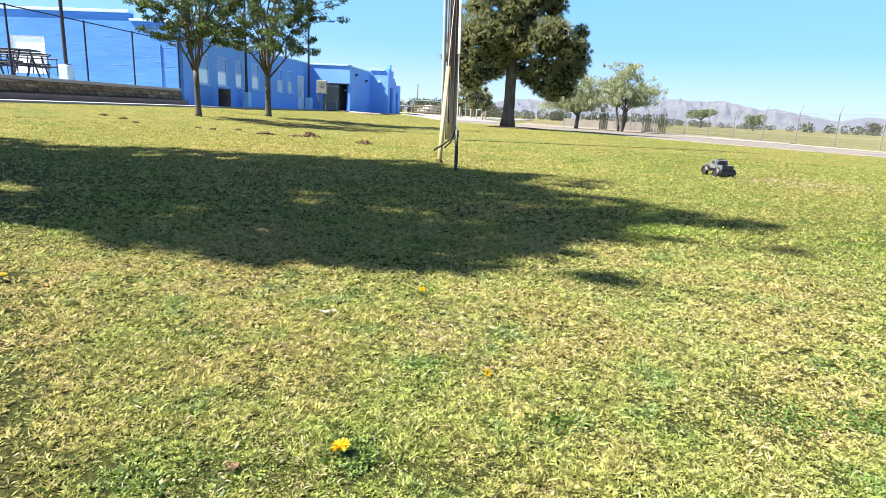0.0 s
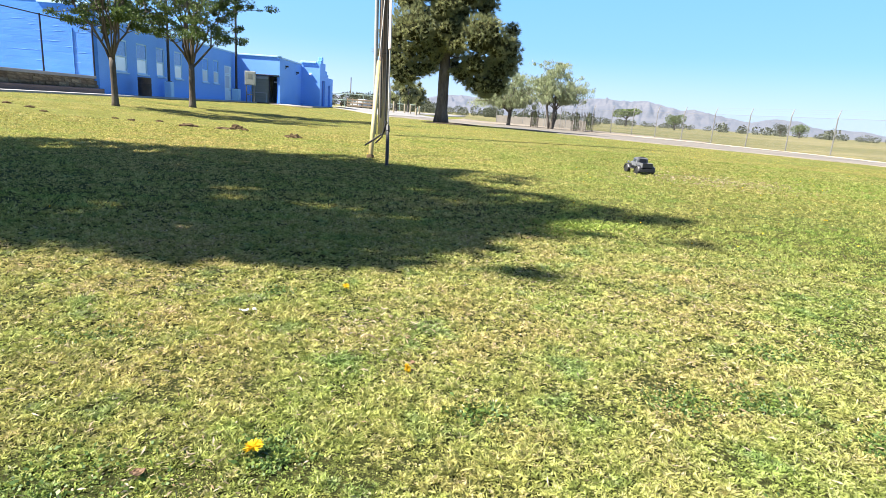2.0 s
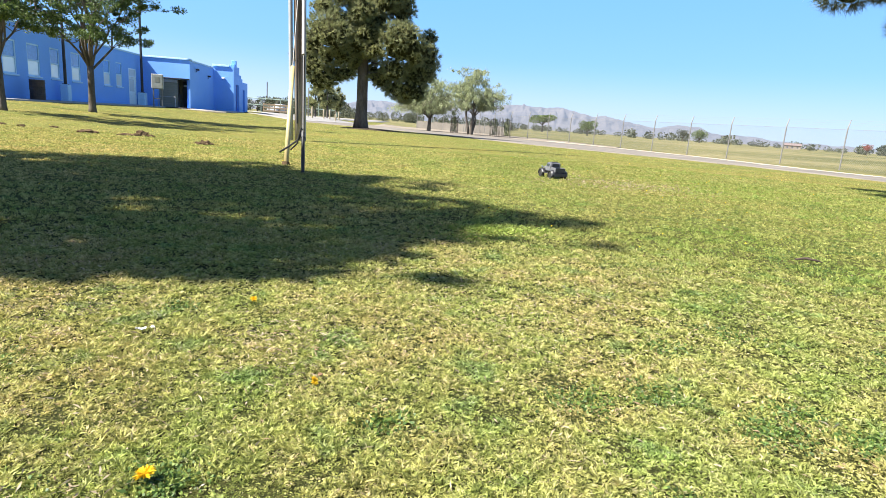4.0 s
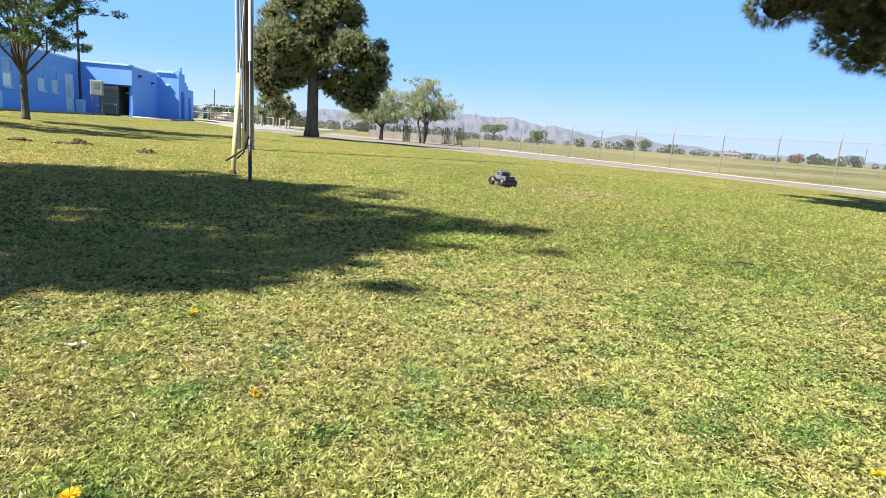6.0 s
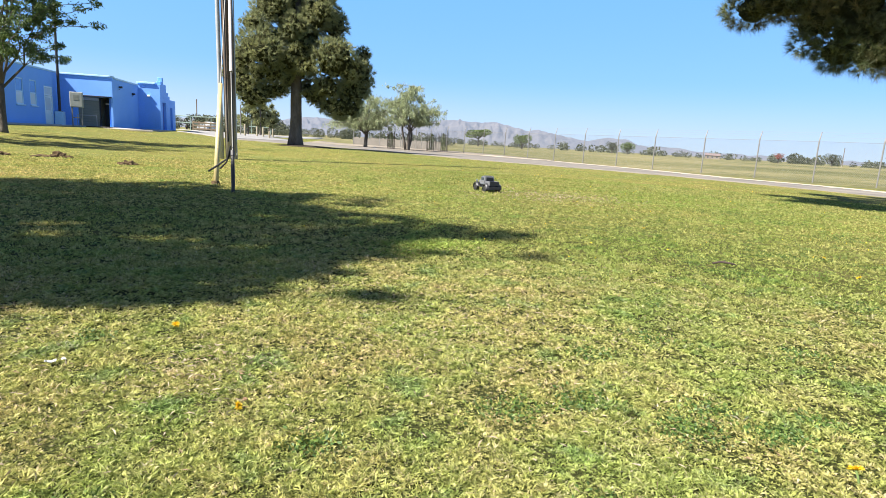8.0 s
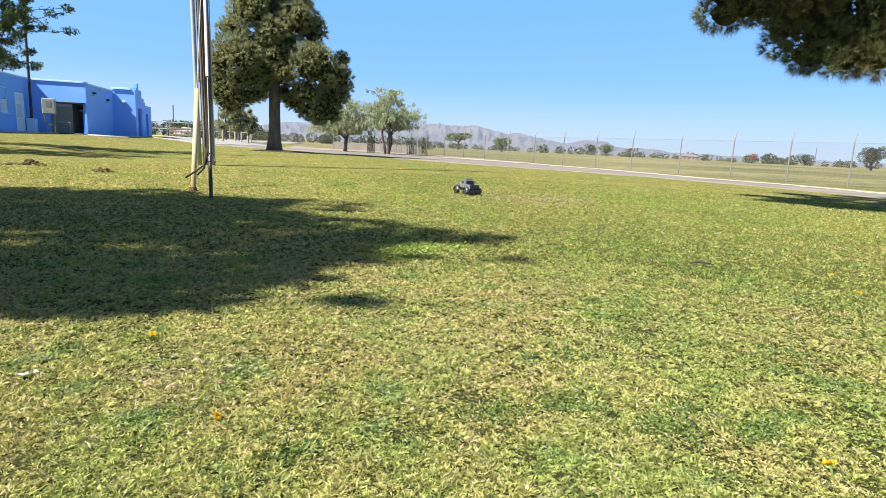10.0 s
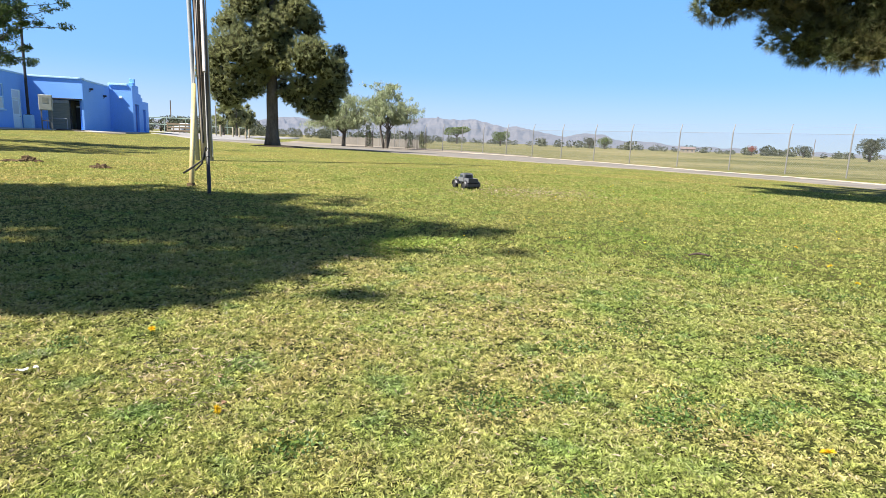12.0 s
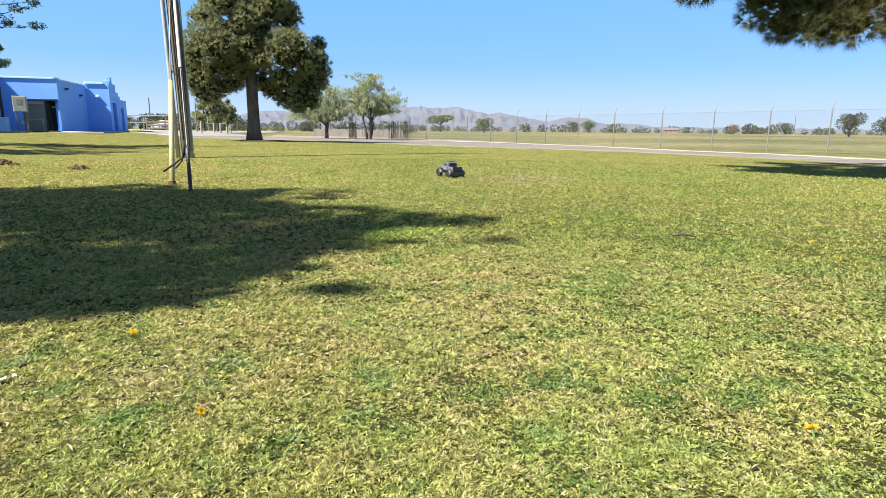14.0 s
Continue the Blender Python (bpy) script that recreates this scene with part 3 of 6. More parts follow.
# ---- foliage ----
def blades(points, ways, length, width, bend=0.0, gen=rng):
    """Flat narrow leaves: a lower and an upper quad each, from points along ways."""
    n = len(points)
    ways = ways / np.linalg.norm(ways, axis=1, keepdims=True)
    side = np.cross(ways, gen.normal(size=(n, 3)))
    side /= np.linalg.norm(side, axis=1, keepdims=True) + 1e-9
    out = np.cross(side, ways)
    L, Wd = np.broadcast_to(length, n)[:, None], np.broadcast_to(width, n)[:, None]
    c = gen.normal(size=(n, 1)) * bend
    mid = points + ways * L * 0.55 + out * L * c * 0.35
    tip = points + ways * L * 0.95 + out * L * c
    v = np.stack([points - side * Wd * 0.35, points + side * Wd * 0.35, mid + side * Wd * 0.5, mid - side * Wd * 0.5, tip + side * Wd * 0.12, tip - side * Wd * 0.12], 1).reshape(-1, 3)
    k = np.arange(n)[:, None] * 6
    f = np.concatenate([k + [[0, 1, 2, 3]], k + [[3, 2, 4, 5]]], 0)
    return v, f


def leaves(points, ways, length, width, gen=rng):
    """Small kite-shaped leaves, one quad each."""
    n = len(points)
    ways = ways / (np.linalg.norm(ways, axis=1, keepdims=True) + 1e-9)
    side = np.cross(ways, gen.normal(size=(n, 3)))
    side /= np.linalg.norm(side, axis=1, keepdims=True) + 1e-9
    L, Wd = np.broadcast_to(length, n)[:, None], np.broadcast_to(width, n)[:, None]
    v = np.stack([points, points + ways * L * 0.45 + side * Wd * 0.5, points + ways * L, points + ways * L * 0.45 - side * Wd * 0.5], 1).reshape(-1, 3)
    return v, np.arange(n)[:, None] * 4 + [[0, 1, 2, 3]]


def needles_of(points, ways, length, width, gen=rng):
    """Thin needles, one triangle each."""
    n = len(points)
    ways = ways / (np.linalg.norm(ways, axis=1, keepdims=True) + 1e-9)
    side = np.cross(ways, gen.normal(size=(n, 3)))
    side /= np.linalg.norm(side, axis=1, keepdims=True) + 1e-9
    L, half = np.broadcast_to(length, n)[:, None], side * 0.5 * width
    v = np.stack([points + half, points + ways * L, points - half], 1).reshape(-1, 3)
    return v, np.arange(n)[:, None] * 3 + [[0, 1, 2]]


def sphere_ways(n, gen):
    w = gen.normal(size=(n, 3))
    return w / np.linalg.norm(w, axis=1, keepdims=True)


def core_mesh():
    """A round mass of quads: a cube, split and blown up."""
    bm = bmesh.new()
    bmesh.ops.create_cube(bm, size=1)
    bmesh.ops.subdivide_edges(bm, edges=bm.edges[:], cuts=3, use_grid_fill=True)
    for v in bm.verts:
        v.co.normalize()
    me = bpy.data.meshes.new("core")
    bm.to_mesh(me)
    bm.free()
    return me


CORE = core_mesh()


def pine_crown(puffs, gen, tufts, needles, length, width, flat=0.85, spread=0.55, core=0.8, shafts=None, big=1.0):
    """Needle tufts over lumpy masses. puffs: rows of x, y, z, radius. shafts: tells where light falls through."""
    vs, fs, cvs, cfs, base = [], [], [], [], 0
    for x, y, z, r in puffs:
        n = max(14, int(tufts * r * r * (big if r > 0.57 else 1.0)))
        w = sphere_ways(n, gen)
        lump = 0.8 + 0.3 * np.array([noise.noise(Vector((a * 2.3 + x, b * 2.3 + y, c * 2.3 + z))) for a, b, c in w]) + gen.uniform(-0.2, 0.07, n)
        p = w * (r * lump)[:, None] * [1, 1, flat] + [x, y, z]
        drop = np.zeros(n, bool)                 # tufts buried in a neighbouring mass are left out
        for x2, y2, z2, r2 in puffs:
            if (x2, y2, z2, r2) != (x, y, z, r) and (x2 - x) ** 2 + (y2 - y) ** 2 + (z2 - z) ** 2 < (r + r2) ** 2:
                drop |= (((p - [x2, y2, z2]) / [1, 1, flat]) ** 2).sum(1) < (0.78 * r2) ** 2
        if shafts:
            drop |= shafts(p) & (gen.uniform(size=n) < 0.82)
        p, w = p[~drop], w[~drop]
        n = len(p)
        if n:
            tip = w + [0, 0, 0.45] + gen.normal(size=(n, 3)) * 0.3
            way = np.repeat(tip, needles, 0) + gen.normal(size=(n * needles, 3)) * spread
            L = min(length, 1.3 * r + 0.03) * gen.uniform(0.6, 1.15, n * needles)
            v, f = needles_of(np.repeat(p, needles, 0), way, L, width, gen)
            vs.append(v)
            fs.append(f + base)
            base += len(v)
        if core and r > 0.3:                     # solid core, coloured dark as the shade inside the mass
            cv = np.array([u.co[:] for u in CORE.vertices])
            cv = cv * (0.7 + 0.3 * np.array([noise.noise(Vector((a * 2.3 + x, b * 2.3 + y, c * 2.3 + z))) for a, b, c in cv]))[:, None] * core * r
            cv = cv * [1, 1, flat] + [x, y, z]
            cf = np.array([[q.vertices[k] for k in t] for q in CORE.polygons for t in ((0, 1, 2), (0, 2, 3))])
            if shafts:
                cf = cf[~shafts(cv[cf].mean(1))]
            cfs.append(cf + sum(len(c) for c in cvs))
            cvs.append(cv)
    if not cvs:
        cvs, cfs = [np.zeros((0, 3))], [np.zeros((0, 3), int)]
    return np.concatenate(vs), np.concatenate(fs), np.concatenate(cvs), np.concatenate(cfs)


def limb(bm, start, end, r0, r1, gen, steps=6, sag=0.15, sides=7):
    a, b = np.array(start, float), np.array(end, float)
    d = np.linalg.norm(b - a)
    pts = []
    jig = gen.normal(size=(steps + 1, 3)) * d * 0.025
    for i in range(steps + 1):
        u = i / steps
        p = a + (b - a) * u + jig[i] * (0 < i < steps) - np.array([0, 0, sag * d * math.sin(math.pi * u) * 0.35])
        pts.append(tuple(p))
    tube(pts, [r0 + (r1 - r0) * i / steps for i in range(steps + 1)], sides, bm)
    return pts


def pine_tree(x, y, puffs, height, trunk_r, seed, label, tufts, needles, length, width, lean=(0, 0), droop=-0.35, limbs=None, spread=0.55, core=0.8, shafts=None, big=1.0, needle=M["needles"]):
    gen = np.random.default_rng(seed)
    z0 = gz(x, y)
    tree = thing("pine_tree", pose(x, y, z0), label, "tree")
    bm = bmesh.new()
    n = 14
    axis = [(lean[0] * (i / n) ** 1.5 * height, lean[1] * (i / n) ** 1.5 * height, -0.15 + height * 0.93 * i / n) for i in range(n + 1)]
    radii = [trunk_r * (1.0 - 0.86 * i / n) * (1.38 if i == 0 else 1.04 if i == 1 else 1) for i in range(n + 1)]
    tube(axis, radii, 14, bm)
    for v in bm.verts:
        k = noise.noise(Vector((v.co.x * 5, v.co.y * 5, v.co.z * 1.5)))
        v.co.x += k * 0.05
        v.co.y += k * 0.05
    part("trunk", bm, M["bark_pine"], tree, "dark furrowed bark", True)
    local = [(px - x, py - y, pz - z0, r) for px, py, pz, r in puffs]
    for px, py, pz, r in limbs or local:
        h = min(max(pz + droop * math.hypot(px, py) - 0.2, 0.6), height * 0.9)
        k = h / (height * 0.93)
        a = (lean[0] * k ** 1.5 * height, lean[1] * k ** 1.5 * height, h)
        bm = bmesh.new()
        limb(bm, a, (px, py, pz), trunk_r * 0.14 * (1 - 0.6 * k), 0.012, gen)
        part("branch", bm, M["bark_pine"], tree, smooth_faces=True)
    v, f, cv, cf = pine_crown(local, gen, tufts, needles, length, width, spread=spread, core=core, shafts=shafts, big=big)
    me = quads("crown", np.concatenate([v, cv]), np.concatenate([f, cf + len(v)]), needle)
    me.materials.append(M["shade_core"])
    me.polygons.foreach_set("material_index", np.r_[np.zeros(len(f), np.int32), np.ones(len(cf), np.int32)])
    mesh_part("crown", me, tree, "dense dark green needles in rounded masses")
    return tree


def broad_tree(name, x, y, seed, label, trunk_r, fork, spread, height, n_limb, n_leaf, leaf, material, bark, droop=0.0, lean=0.0, low=0.45, tilt=(0, 0), group="", tier=0.75, tuft=0.34, twigs=5, slim=0.55, stout=(0.22, 0.36), heart=0.0, clear=1.3, stems=()):
    """A trunk that forks into rising limbs, twigs on them, and leaves in uneven clumps about the twigs."""
    gen = np.random.default_rng(seed)
    tree = thing(name, pose(x, y, gz(x, y)), label, "tree", group)
    bm = bmesh.new()
    top = (lean * fork + tilt[0] * fork, tilt[1] * fork, fork)
    tube([(0, 0, -0.12), (lean * 0.1, 0, 0.12), (lean * 0.35 * fork, 0, fork * 0.45), (lean * 0.7 * fork, 0, fork * 0.8), top], [trunk_r * 1.5, trunk_r * 1.12, trunk_r * 0.95, trunk_r * 0.95, trunk_r * 0.9], 10, bm)
    for dx, h in stems:                      # further stems from the same root
        tube([(dx * 0.2, 0.05, -0.1), (dx * 0.6, 0.08, 0.3 * h), (dx, 0.05, 0.65 * h), (dx * 1.05, 0, h)], [trunk_r, trunk_r * 0.75, trunk_r * 0.6, trunk_r * 0.35], 9, bm)
    part("trunk", bm, bark, tree, smooth_faces=True)
    tips = []
    for i in range(n_limb):
        bm = bmesh.new()
        a = 2 * math.pi * (i + gen.uniform(-0.3, 0.3)) / n_limb
        rise = gen.uniform(low, 1.0)
        reach = spread * gen.uniform(0.55, 1.0) * math.sqrt(max(0.15, 1.15 - rise))
        end = np.array([math.cos(a) * reach + lean * height * 0.5, math.sin(a) * reach, fork + (height - fork) * rise])
        start = np.array(top) - [0, 0, gen.uniform(0, 0.22) * fork]
        pts = limb(bm, start, end, trunk_r * gen.uniform(*stout), 0.008, gen, 7, -0.3)
        tips += [np.array(p) for p in pts[5:]]
        for _ in range(twigs):
            p = np.array(pts[int(gen.integers(2, 8))])
            q = p + gen.normal(size=3) * spread * 0.27 + [math.cos(a) * spread * 0.2, math.sin(a) * spread * 0.2, spread * 0.08]
            q[2] = min(max(q[2], fork * clear), height)
            tw = limb(bm, p, q, trunk_r * 0.14, 0.006, gen, 4, -0.1, 5)
            tips += [np.array(t) for t in tw[2:]]
        part("limb", bm, bark, tree, smooth_faces=True)
    pick = gen.integers(0, len(tips), n_leaf)
    centres = np.array(tips)[pick]
    clump = gen.uniform(0.08, tuft, len(tips))[pick] * spread * 0.55
    if heart:                                # the inside of the crown lies open between the limbs
        rho, up = np.hypot(centres[:, 0], centres[:, 1]) / spread, (centres[:, 2] - fork) / (height - fork)
        open_air = np.array([noise.noise(Vector((a * 1.9 + seed, b * 1.9, c * 2.6))) for a, b, c in centres.tolist()]) < -0.08
        keep = ~((gen.uniform(size=n_leaf) < 0.82) & (((rho < heart) & (up < 0.45)) | open_air))
        centres, clump, n_leaf = centres[keep], clump[keep], int(keep.sum())
    off = sphere_ways(n_leaf, gen) * (clump * gen.uniform(0.2, 1, n_leaf) ** 0.6)[:, None]
    way = off + gen.normal(size=(n_leaf, 3)) * 0.3 + [0, 0, -droop]
    v, f = leaves(centres + off * [1, 1, tier], way, leaf * gen.uniform(0.6, 1.2, n_leaf), leaf * slim, gen)
    mesh_part("crown", quads("crown", v, f, material), tree, "leafy crown with gaps")
    return tree


# big pine beyond the utility pole
PINE = (-0.48, 33.0)
gen = np.random.default_rng(11)
puffs = []
MASSES = [(1.9, -0.9, 4.4, 1.6), (3.4, -0.1, 3.9, 0.95), (3.5, 0.4, 5.0, 0.55), (2.9, -0.2, 2.9, 1.0), (1.9, -0.2, 2.2, 0.85), (2.4, 0.5, 1.9, 0.55), (1.0, 0.6, 3.0, 0.8), (-1.9, -0.9, 4.75, 1.5), (-2.9, -0.2, 4.2, 0.9), (-2.5, -0.3, 3.1, 1.0), (-1.5, -0.3, 2.7, 0.7), (-3.1, 0.2, 3.5, 0.7), (-0.1, 1.3, 4.2, 1.5), (0.1, 0.2, 5.6, 1.3), (1.1, -0.6, 6.9, 1.25), (2.0, 0.3, 6.3, 0.9), (-1.3, -0.6, 6.9, 1.3), (-2.0, 0.3, 6.2, 0.8), (0.0, 1.0, 7.0, 1.5), (0.6, -0.6, 8.4, 1.15), (-0.9, -0.3, 8.7, 1.15), (1.4, 0.2, 8.3, 0.8), (0.1, 0.2, 10.0, 1.1), (0.5, -0.2, 9.4, 0.8), (0.1, 0.0, 11.3, 0.8), (0.0, 0.0, 12.3, 0.5), (-0.1, -1.2, 5.9, 0.8), (0.1, -0.9, 4.9, 0.75), (-0.9, -0.6, 3.7, 0.8), (2.6, -0.4, 2.2, 0.9), (3.3, -0.3, 3.2, 0.7), (-2.1, -0.5, 2.5, 0.8), (1.7, -0.8, 3.2, 0.8), (-1.9, -0.6, 3.6, 0.75), (0.5, -0.9, 4.1, 0.7), (-0.4, -0.9, 4.3, 0.6), (0.95, -0.3, 2.6, 0.6), (-1.0, -0.3, 2.9, 0.6)]
for dx, dy, z, r in MASSES:
    puffs.append((PINE[0] + dx, PINE[1] + dy, z, 0.88 * r))
    for k in range(6):
        w = sphere_ways(1, gen)[0] * 0.54 * r
        puffs.append((PINE[0] + dx + float(w[0]), PINE[1] + dy + float(w[1]), z + 0.85 * float(w[2]), float(gen.uniform(0.46, 0.62)) * r))
pine_tree(*PINE, puffs, 12.8, 0.345, 5, "big old pine with a thick dark trunk beside the road", 330, 16, 0.24, 0.024, (0.01, 0), limbs=[m for m in MASSES if m[2] > 3.0], droop=0.0)

# low dark patch added as the shadow at the foot of the pine
bm = bmesh.new()
ring = []
for lift, k in ((0.0, 1.0), (0.05, 0.72), (0.075, 0.3)):
    row = []
    for i in range(40):
        a = 2 * math.pi * i / 40
        d = k * (1.75 + 0.35 * noise.noise(Vector((2 * math.cos(a), 2 * math.sin(a), 1.7))) + 0.12 * noise.noise(Vector((9 * math.cos(a), 9 * math.sin(a), 4.7))))
        x, y = PINE[0] + 0.65 + d * math.cos(a), PINE[1] + 0.2 + 0.9 * d * math.sin(a)
        row.append(bm.verts.new((x, y, gz(x, y) + 0.004 + lift)))
    ring.append(row)
for a, b in zip(ring, ring[1:]):
    for i in range(40):
        bm.faces.new((a[i - 1], a[i], b[i], b[i - 1]))
bm.faces.new(ring[-1])
me = bpy.data.meshes.new("pine_litter")
bm.to_mesh(me)
bm.free()
me.materials.append(M["pine_shadow"])
tagged(new("pine_litter", me), "dark ground patch painted as the shadow under the pine", "soil", kind="stuff")

# pine whose boughs hang over the right of the view, its trunk outside it
PINE_E = (10.9, 5.9)
puffs = [(6.42, 8.05, 2.86, 0.3), (6.55, 7.95, 2.88, 0.36), (6.55, 8.0, 3.22, 0.4), (7.75, 6.92, 2.62, 0.42), (8.25, 6.35, 2.75, 0.48), (6.97, 7.58, 3.02, 0.44), (7.15, 7.4, 2.68, 0.38), (7.4, 7.15, 2.26, 0.38), (7.66, 6.88, 2.2, 0.4), (7.9, 6.57, 2.2, 0.42), (7.5, 7.05, 2.95, 0.5), (7.92, 6.6, 2.9, 0.55), (8.2, 6.2, 2.5, 0.45), (8.5, 5.9, 2.9, 0.6), (7.05, 7.45, 2.35, 0.2), (7.3, 7.75, 3.7, 0.6), (8.1, 7.0, 3.7, 0.6), (7.6, 6.95, 2.15, 0.2), (8.0, 6.45, 2.1, 0.22), (6.75, 7.8, 3.02, 0.4), (7.2, 7.4, 2.95, 0.42), (7.5, 7.1, 2.55, 0.42), (7.75, 6.8, 2.45, 0.45), (8.0, 6.6, 2.55, 0.45), (8.3, 6.1, 2.2, 0.4), (6.9, 7.68, 2.98, 0.38), (7.1, 7.5, 3.1, 0.42), (7.45, 7.2, 2.8, 0.42), (6.6, 7.9, 3.1, 0.36)]
for sx, sy, r, h in [(8.95, 8.5, 0.85, 4.4), (10.2, 7.6, 0.85, 4.6), (10.3, 9.5, 0.85, 4.8), (11.6, 8.6, 1.0, 5.0), (11.8, 10.4, 0.8, 5.4), (13.0, 9.4, 1.0, 5.0), (13.2, 11.0, 0.8, 5.6), (14.5, 9.8, 1.1, 5.0), (14.6, 8.2, 1.1, 5.2), (12.6, 7.6, 0.9, 4.6), (14.5, 8.8, 1.2, 6.8), (15.5, 8.6, 1.0, 8.2), (16.2, 8.2, 0.7, 9.2), (12.4, 11.5, 0.7, 5.6), (14.6, 11.7, 0.8, 6.0), (16.2, 12.0, 0.8, 6.5), (15.7, 10.6, 1.0, 6.2), (9.6, 9.3, 0.6, 4.6), (9.6, 7.4, 0.62, 4.2), (9.5, 8.5, 0.75, 5.0), (9.7, 10.1, 0.55, 5.4), (9.0, 7.7, 0.6, 4.9), (10.9, 8.1, 0.8, 5.2), (11.0, 9.6, 0.8, 5.4), (12.2, 9.0, 0.9, 5.8), (13.8, 10.4, 0.9, 5.9), (12.6, 12.0, 0.7, 6.2), (14.8, 12.4, 0.7, 6.5), (10.2, 7.1, 0.65, 5.0), (11.8, 7.4, 0.8, 5.2), (13.4, 8.2, 0.9, 5.6)]:
    puffs.append((sx - K * h * SHADE.x, sy - K * h * SHADE.y, h, r * (1.2 if sx > 10.1 else 1.0)))
pine_tree(*PINE_E, puffs, 9.8, 0.34, 6, "pine with low boughs hanging over the lawn edge", 1500, 34, 0.15, 0.0042, droop=0.4, core=0.8, big=0.07, needle=M["needles_brown"])

# pine to the west, out of view, that throws the broad shadow on the lawn
PINE_W = (-8.6, 3.6)
gen = np.random.default_rng(12)
puffs = []
for sx, sy, r, h in [(-6.8, 6.0, 1.2, 4.2), (-6.5, 4.4, 1.3, 4.6), (-5.0, 6.1, 1.1, 5.0), (-5.0, 4.6, 1.2, 5.6), (-4.9, 4.2, 0.8, 3.4), (-3.6, 6.4, 1.15, 5.4), (-3.5, 4.9, 1.2, 6.4), (-3.5, 4.1, 0.8, 4.0), (-2.3, 6.5, 0.95, 5.6), (-2.1, 5.3, 1.1, 6.8), (-2.0, 4.0, 1.05, 6.0), (-1.9, 3.3, 0.6, 3.2), (-1.12, 2.93, 0.5, 3.0), (-1.3, 3.1, 0.45, 3.4), (-0.9, 2.75, 0.4, 3.1), (-2.7, 3.7, 0.6, 3.8), (-0.75, 2.66, 0.34, 3.2), (-1.7, 2.75, 0.2, 3.1), (-1.25, 2.36, 0.1, 3.3), (-1.0, 6.4, 0.75, 6.0), (-0.6, 5.2, 0.85, 7.0), (-0.7, 3.9, 0.95, 6.6), (-0.55, 2.75, 0.42, 3.6), (0.0, 6.55, 0.42, 6.4), (0.65, 6.6, 0.3, 6.6), (0.45, 4.75, 0.5, 7.2), (0.3, 3.8, 0.55, 7.0), (0.95, 4.36, 0.38, 7.2), (1.32, 4.22, 0.26, 7.2), (1.55, 4.17, 0.15, 7.0), (1.4, 3.31, 0.09, 7.0), (0.36, 2.4, 0.062, 5.2), (0.3, 2.46, 0.055, 5.3), (0.33, 2.5, 0.04, 5.0), (0.6, 6.0, 0.2, 6.4), (-2.7, 7.15, 0.55, 4.4), (-1.5, 7.3, 0.5, 5.0), (-4.6, 7.0, 0.5, 4.4), (-8.5, 6.4, 1.3, 4.6), (-8.2, 4.4, 1.4, 6.0), (-6.8, 5.4, 1.3, 7.6), (-5.6, 5.0, 1.2, 8.8), (-4.6, 5.2, 1.0, 9.8), (-9.6, 5.2, 1.4, 5.0), (0.62, 3.42, 0.2, 6.2), (0.3, 3.45, 0.28, 6.0), (0.4, 3.9, 0.3, 6.6)]:
    puffs.append((sx - K * h * SHADE.x, sy - K * h * SHADE.y, h, r))
    x, y, z = sx - K * h * 0.82 * SHADE.x, sy - K * h * 0.82 * SHADE.y, h * 0.82
    if r > 0.7 and z - 0.7 - r > 0.36 * math.hypot(x, y):
        puffs.append((x, y, z, 0.92 * r))    # unseen lower masses on the same sun rays, added to block sky light
# unseen masses round the trunk, added to keep sky light off the lawn
for k in range(9):
    puffs.append((PINE_W[0] + 0.7 * math.cos(2.4 * k), PINE_W[1] + 0.5 * math.sin(2.4 * k), 2.6 + 0.78 * k, 1.45 - 0.06 * k))
for a, b, count in (((-3.0, 3.1), (-1.75, 2.65), 14), ((-1.75, 2.6), (-0.95, 2.5), 10), ((-1.0, 2.45), (-0.25, 2.55), 12), ((-0.25, 2.6), (0.15, 3.1), 8)):
    for _ in range(count):                   # rim sprays placed by their shadows, to loosen the edge of the shade
        u, h, r = gen.uniform(), float(gen.uniform(3.2, 4.4)), float(gen.uniform(0.05, 0.15))
        sx, sy = a[0] + u * (b[0] - a[0]) + gen.normal() * 0.06, a[1] + u * (b[1] - a[1]) + gen.normal() * 0.09
        puffs.append((float(sx) - K * h * SHADE.x, float(sy) - K * h * SHADE.y, h, r))
GLADES = [(-3.1, 6.5, 0.5, 0.17), (-2.4, 6.15, 0.5, 0.15), (-1.7, 5.9, 0.45, 0.13), (-1.56, 3.87, 0.22, 0.11), (-1.62, 4.32, 0.2, 0.1), (-1.07, 4.14, 0.17, 0.07), (-3.0, 4.6, 0.25, 0.12), (-3.95, 5.3, 0.25, 0.12), (-1.56, 3.38, 0.16, 0.09), (-2.6, 4.5, 0.2, 0.1)]


def open_crown(p):
    """Where the sun falls through the crown of the western pine: along its rays every layer lies open."""
    z0 = gz(*PINE_W)
    sx, sy = p[:, 0] + PINE_W[0] + K * (p[:, 2] + z0) * SHADE.x, p[:, 1] + PINE_W[1] + K * (p[:, 2] + z0) * SHADE.y
    hit = np.array([noise.noise(Vector((1.9 * a, 3.1 * b, 5.5))) + 0.4 * noise.noise(Vector((6 * a, 9 * b, 1.5))) for a, b in zip(sx.tolist(), sy.tolist())]) > 0.46
    for gx, gy, rx, ry in GLADES:
        hit |= ((sx - gx) / rx) ** 2 + ((sy - gy) / ry) ** 2 < 1
    return hit


pine_tree(*PINE_W, puffs, 10.5, 0.34, 8, "tall pine shading the lawn", 480, 6, 0.26, 0.06, core=0.5, shafts=open_crown)

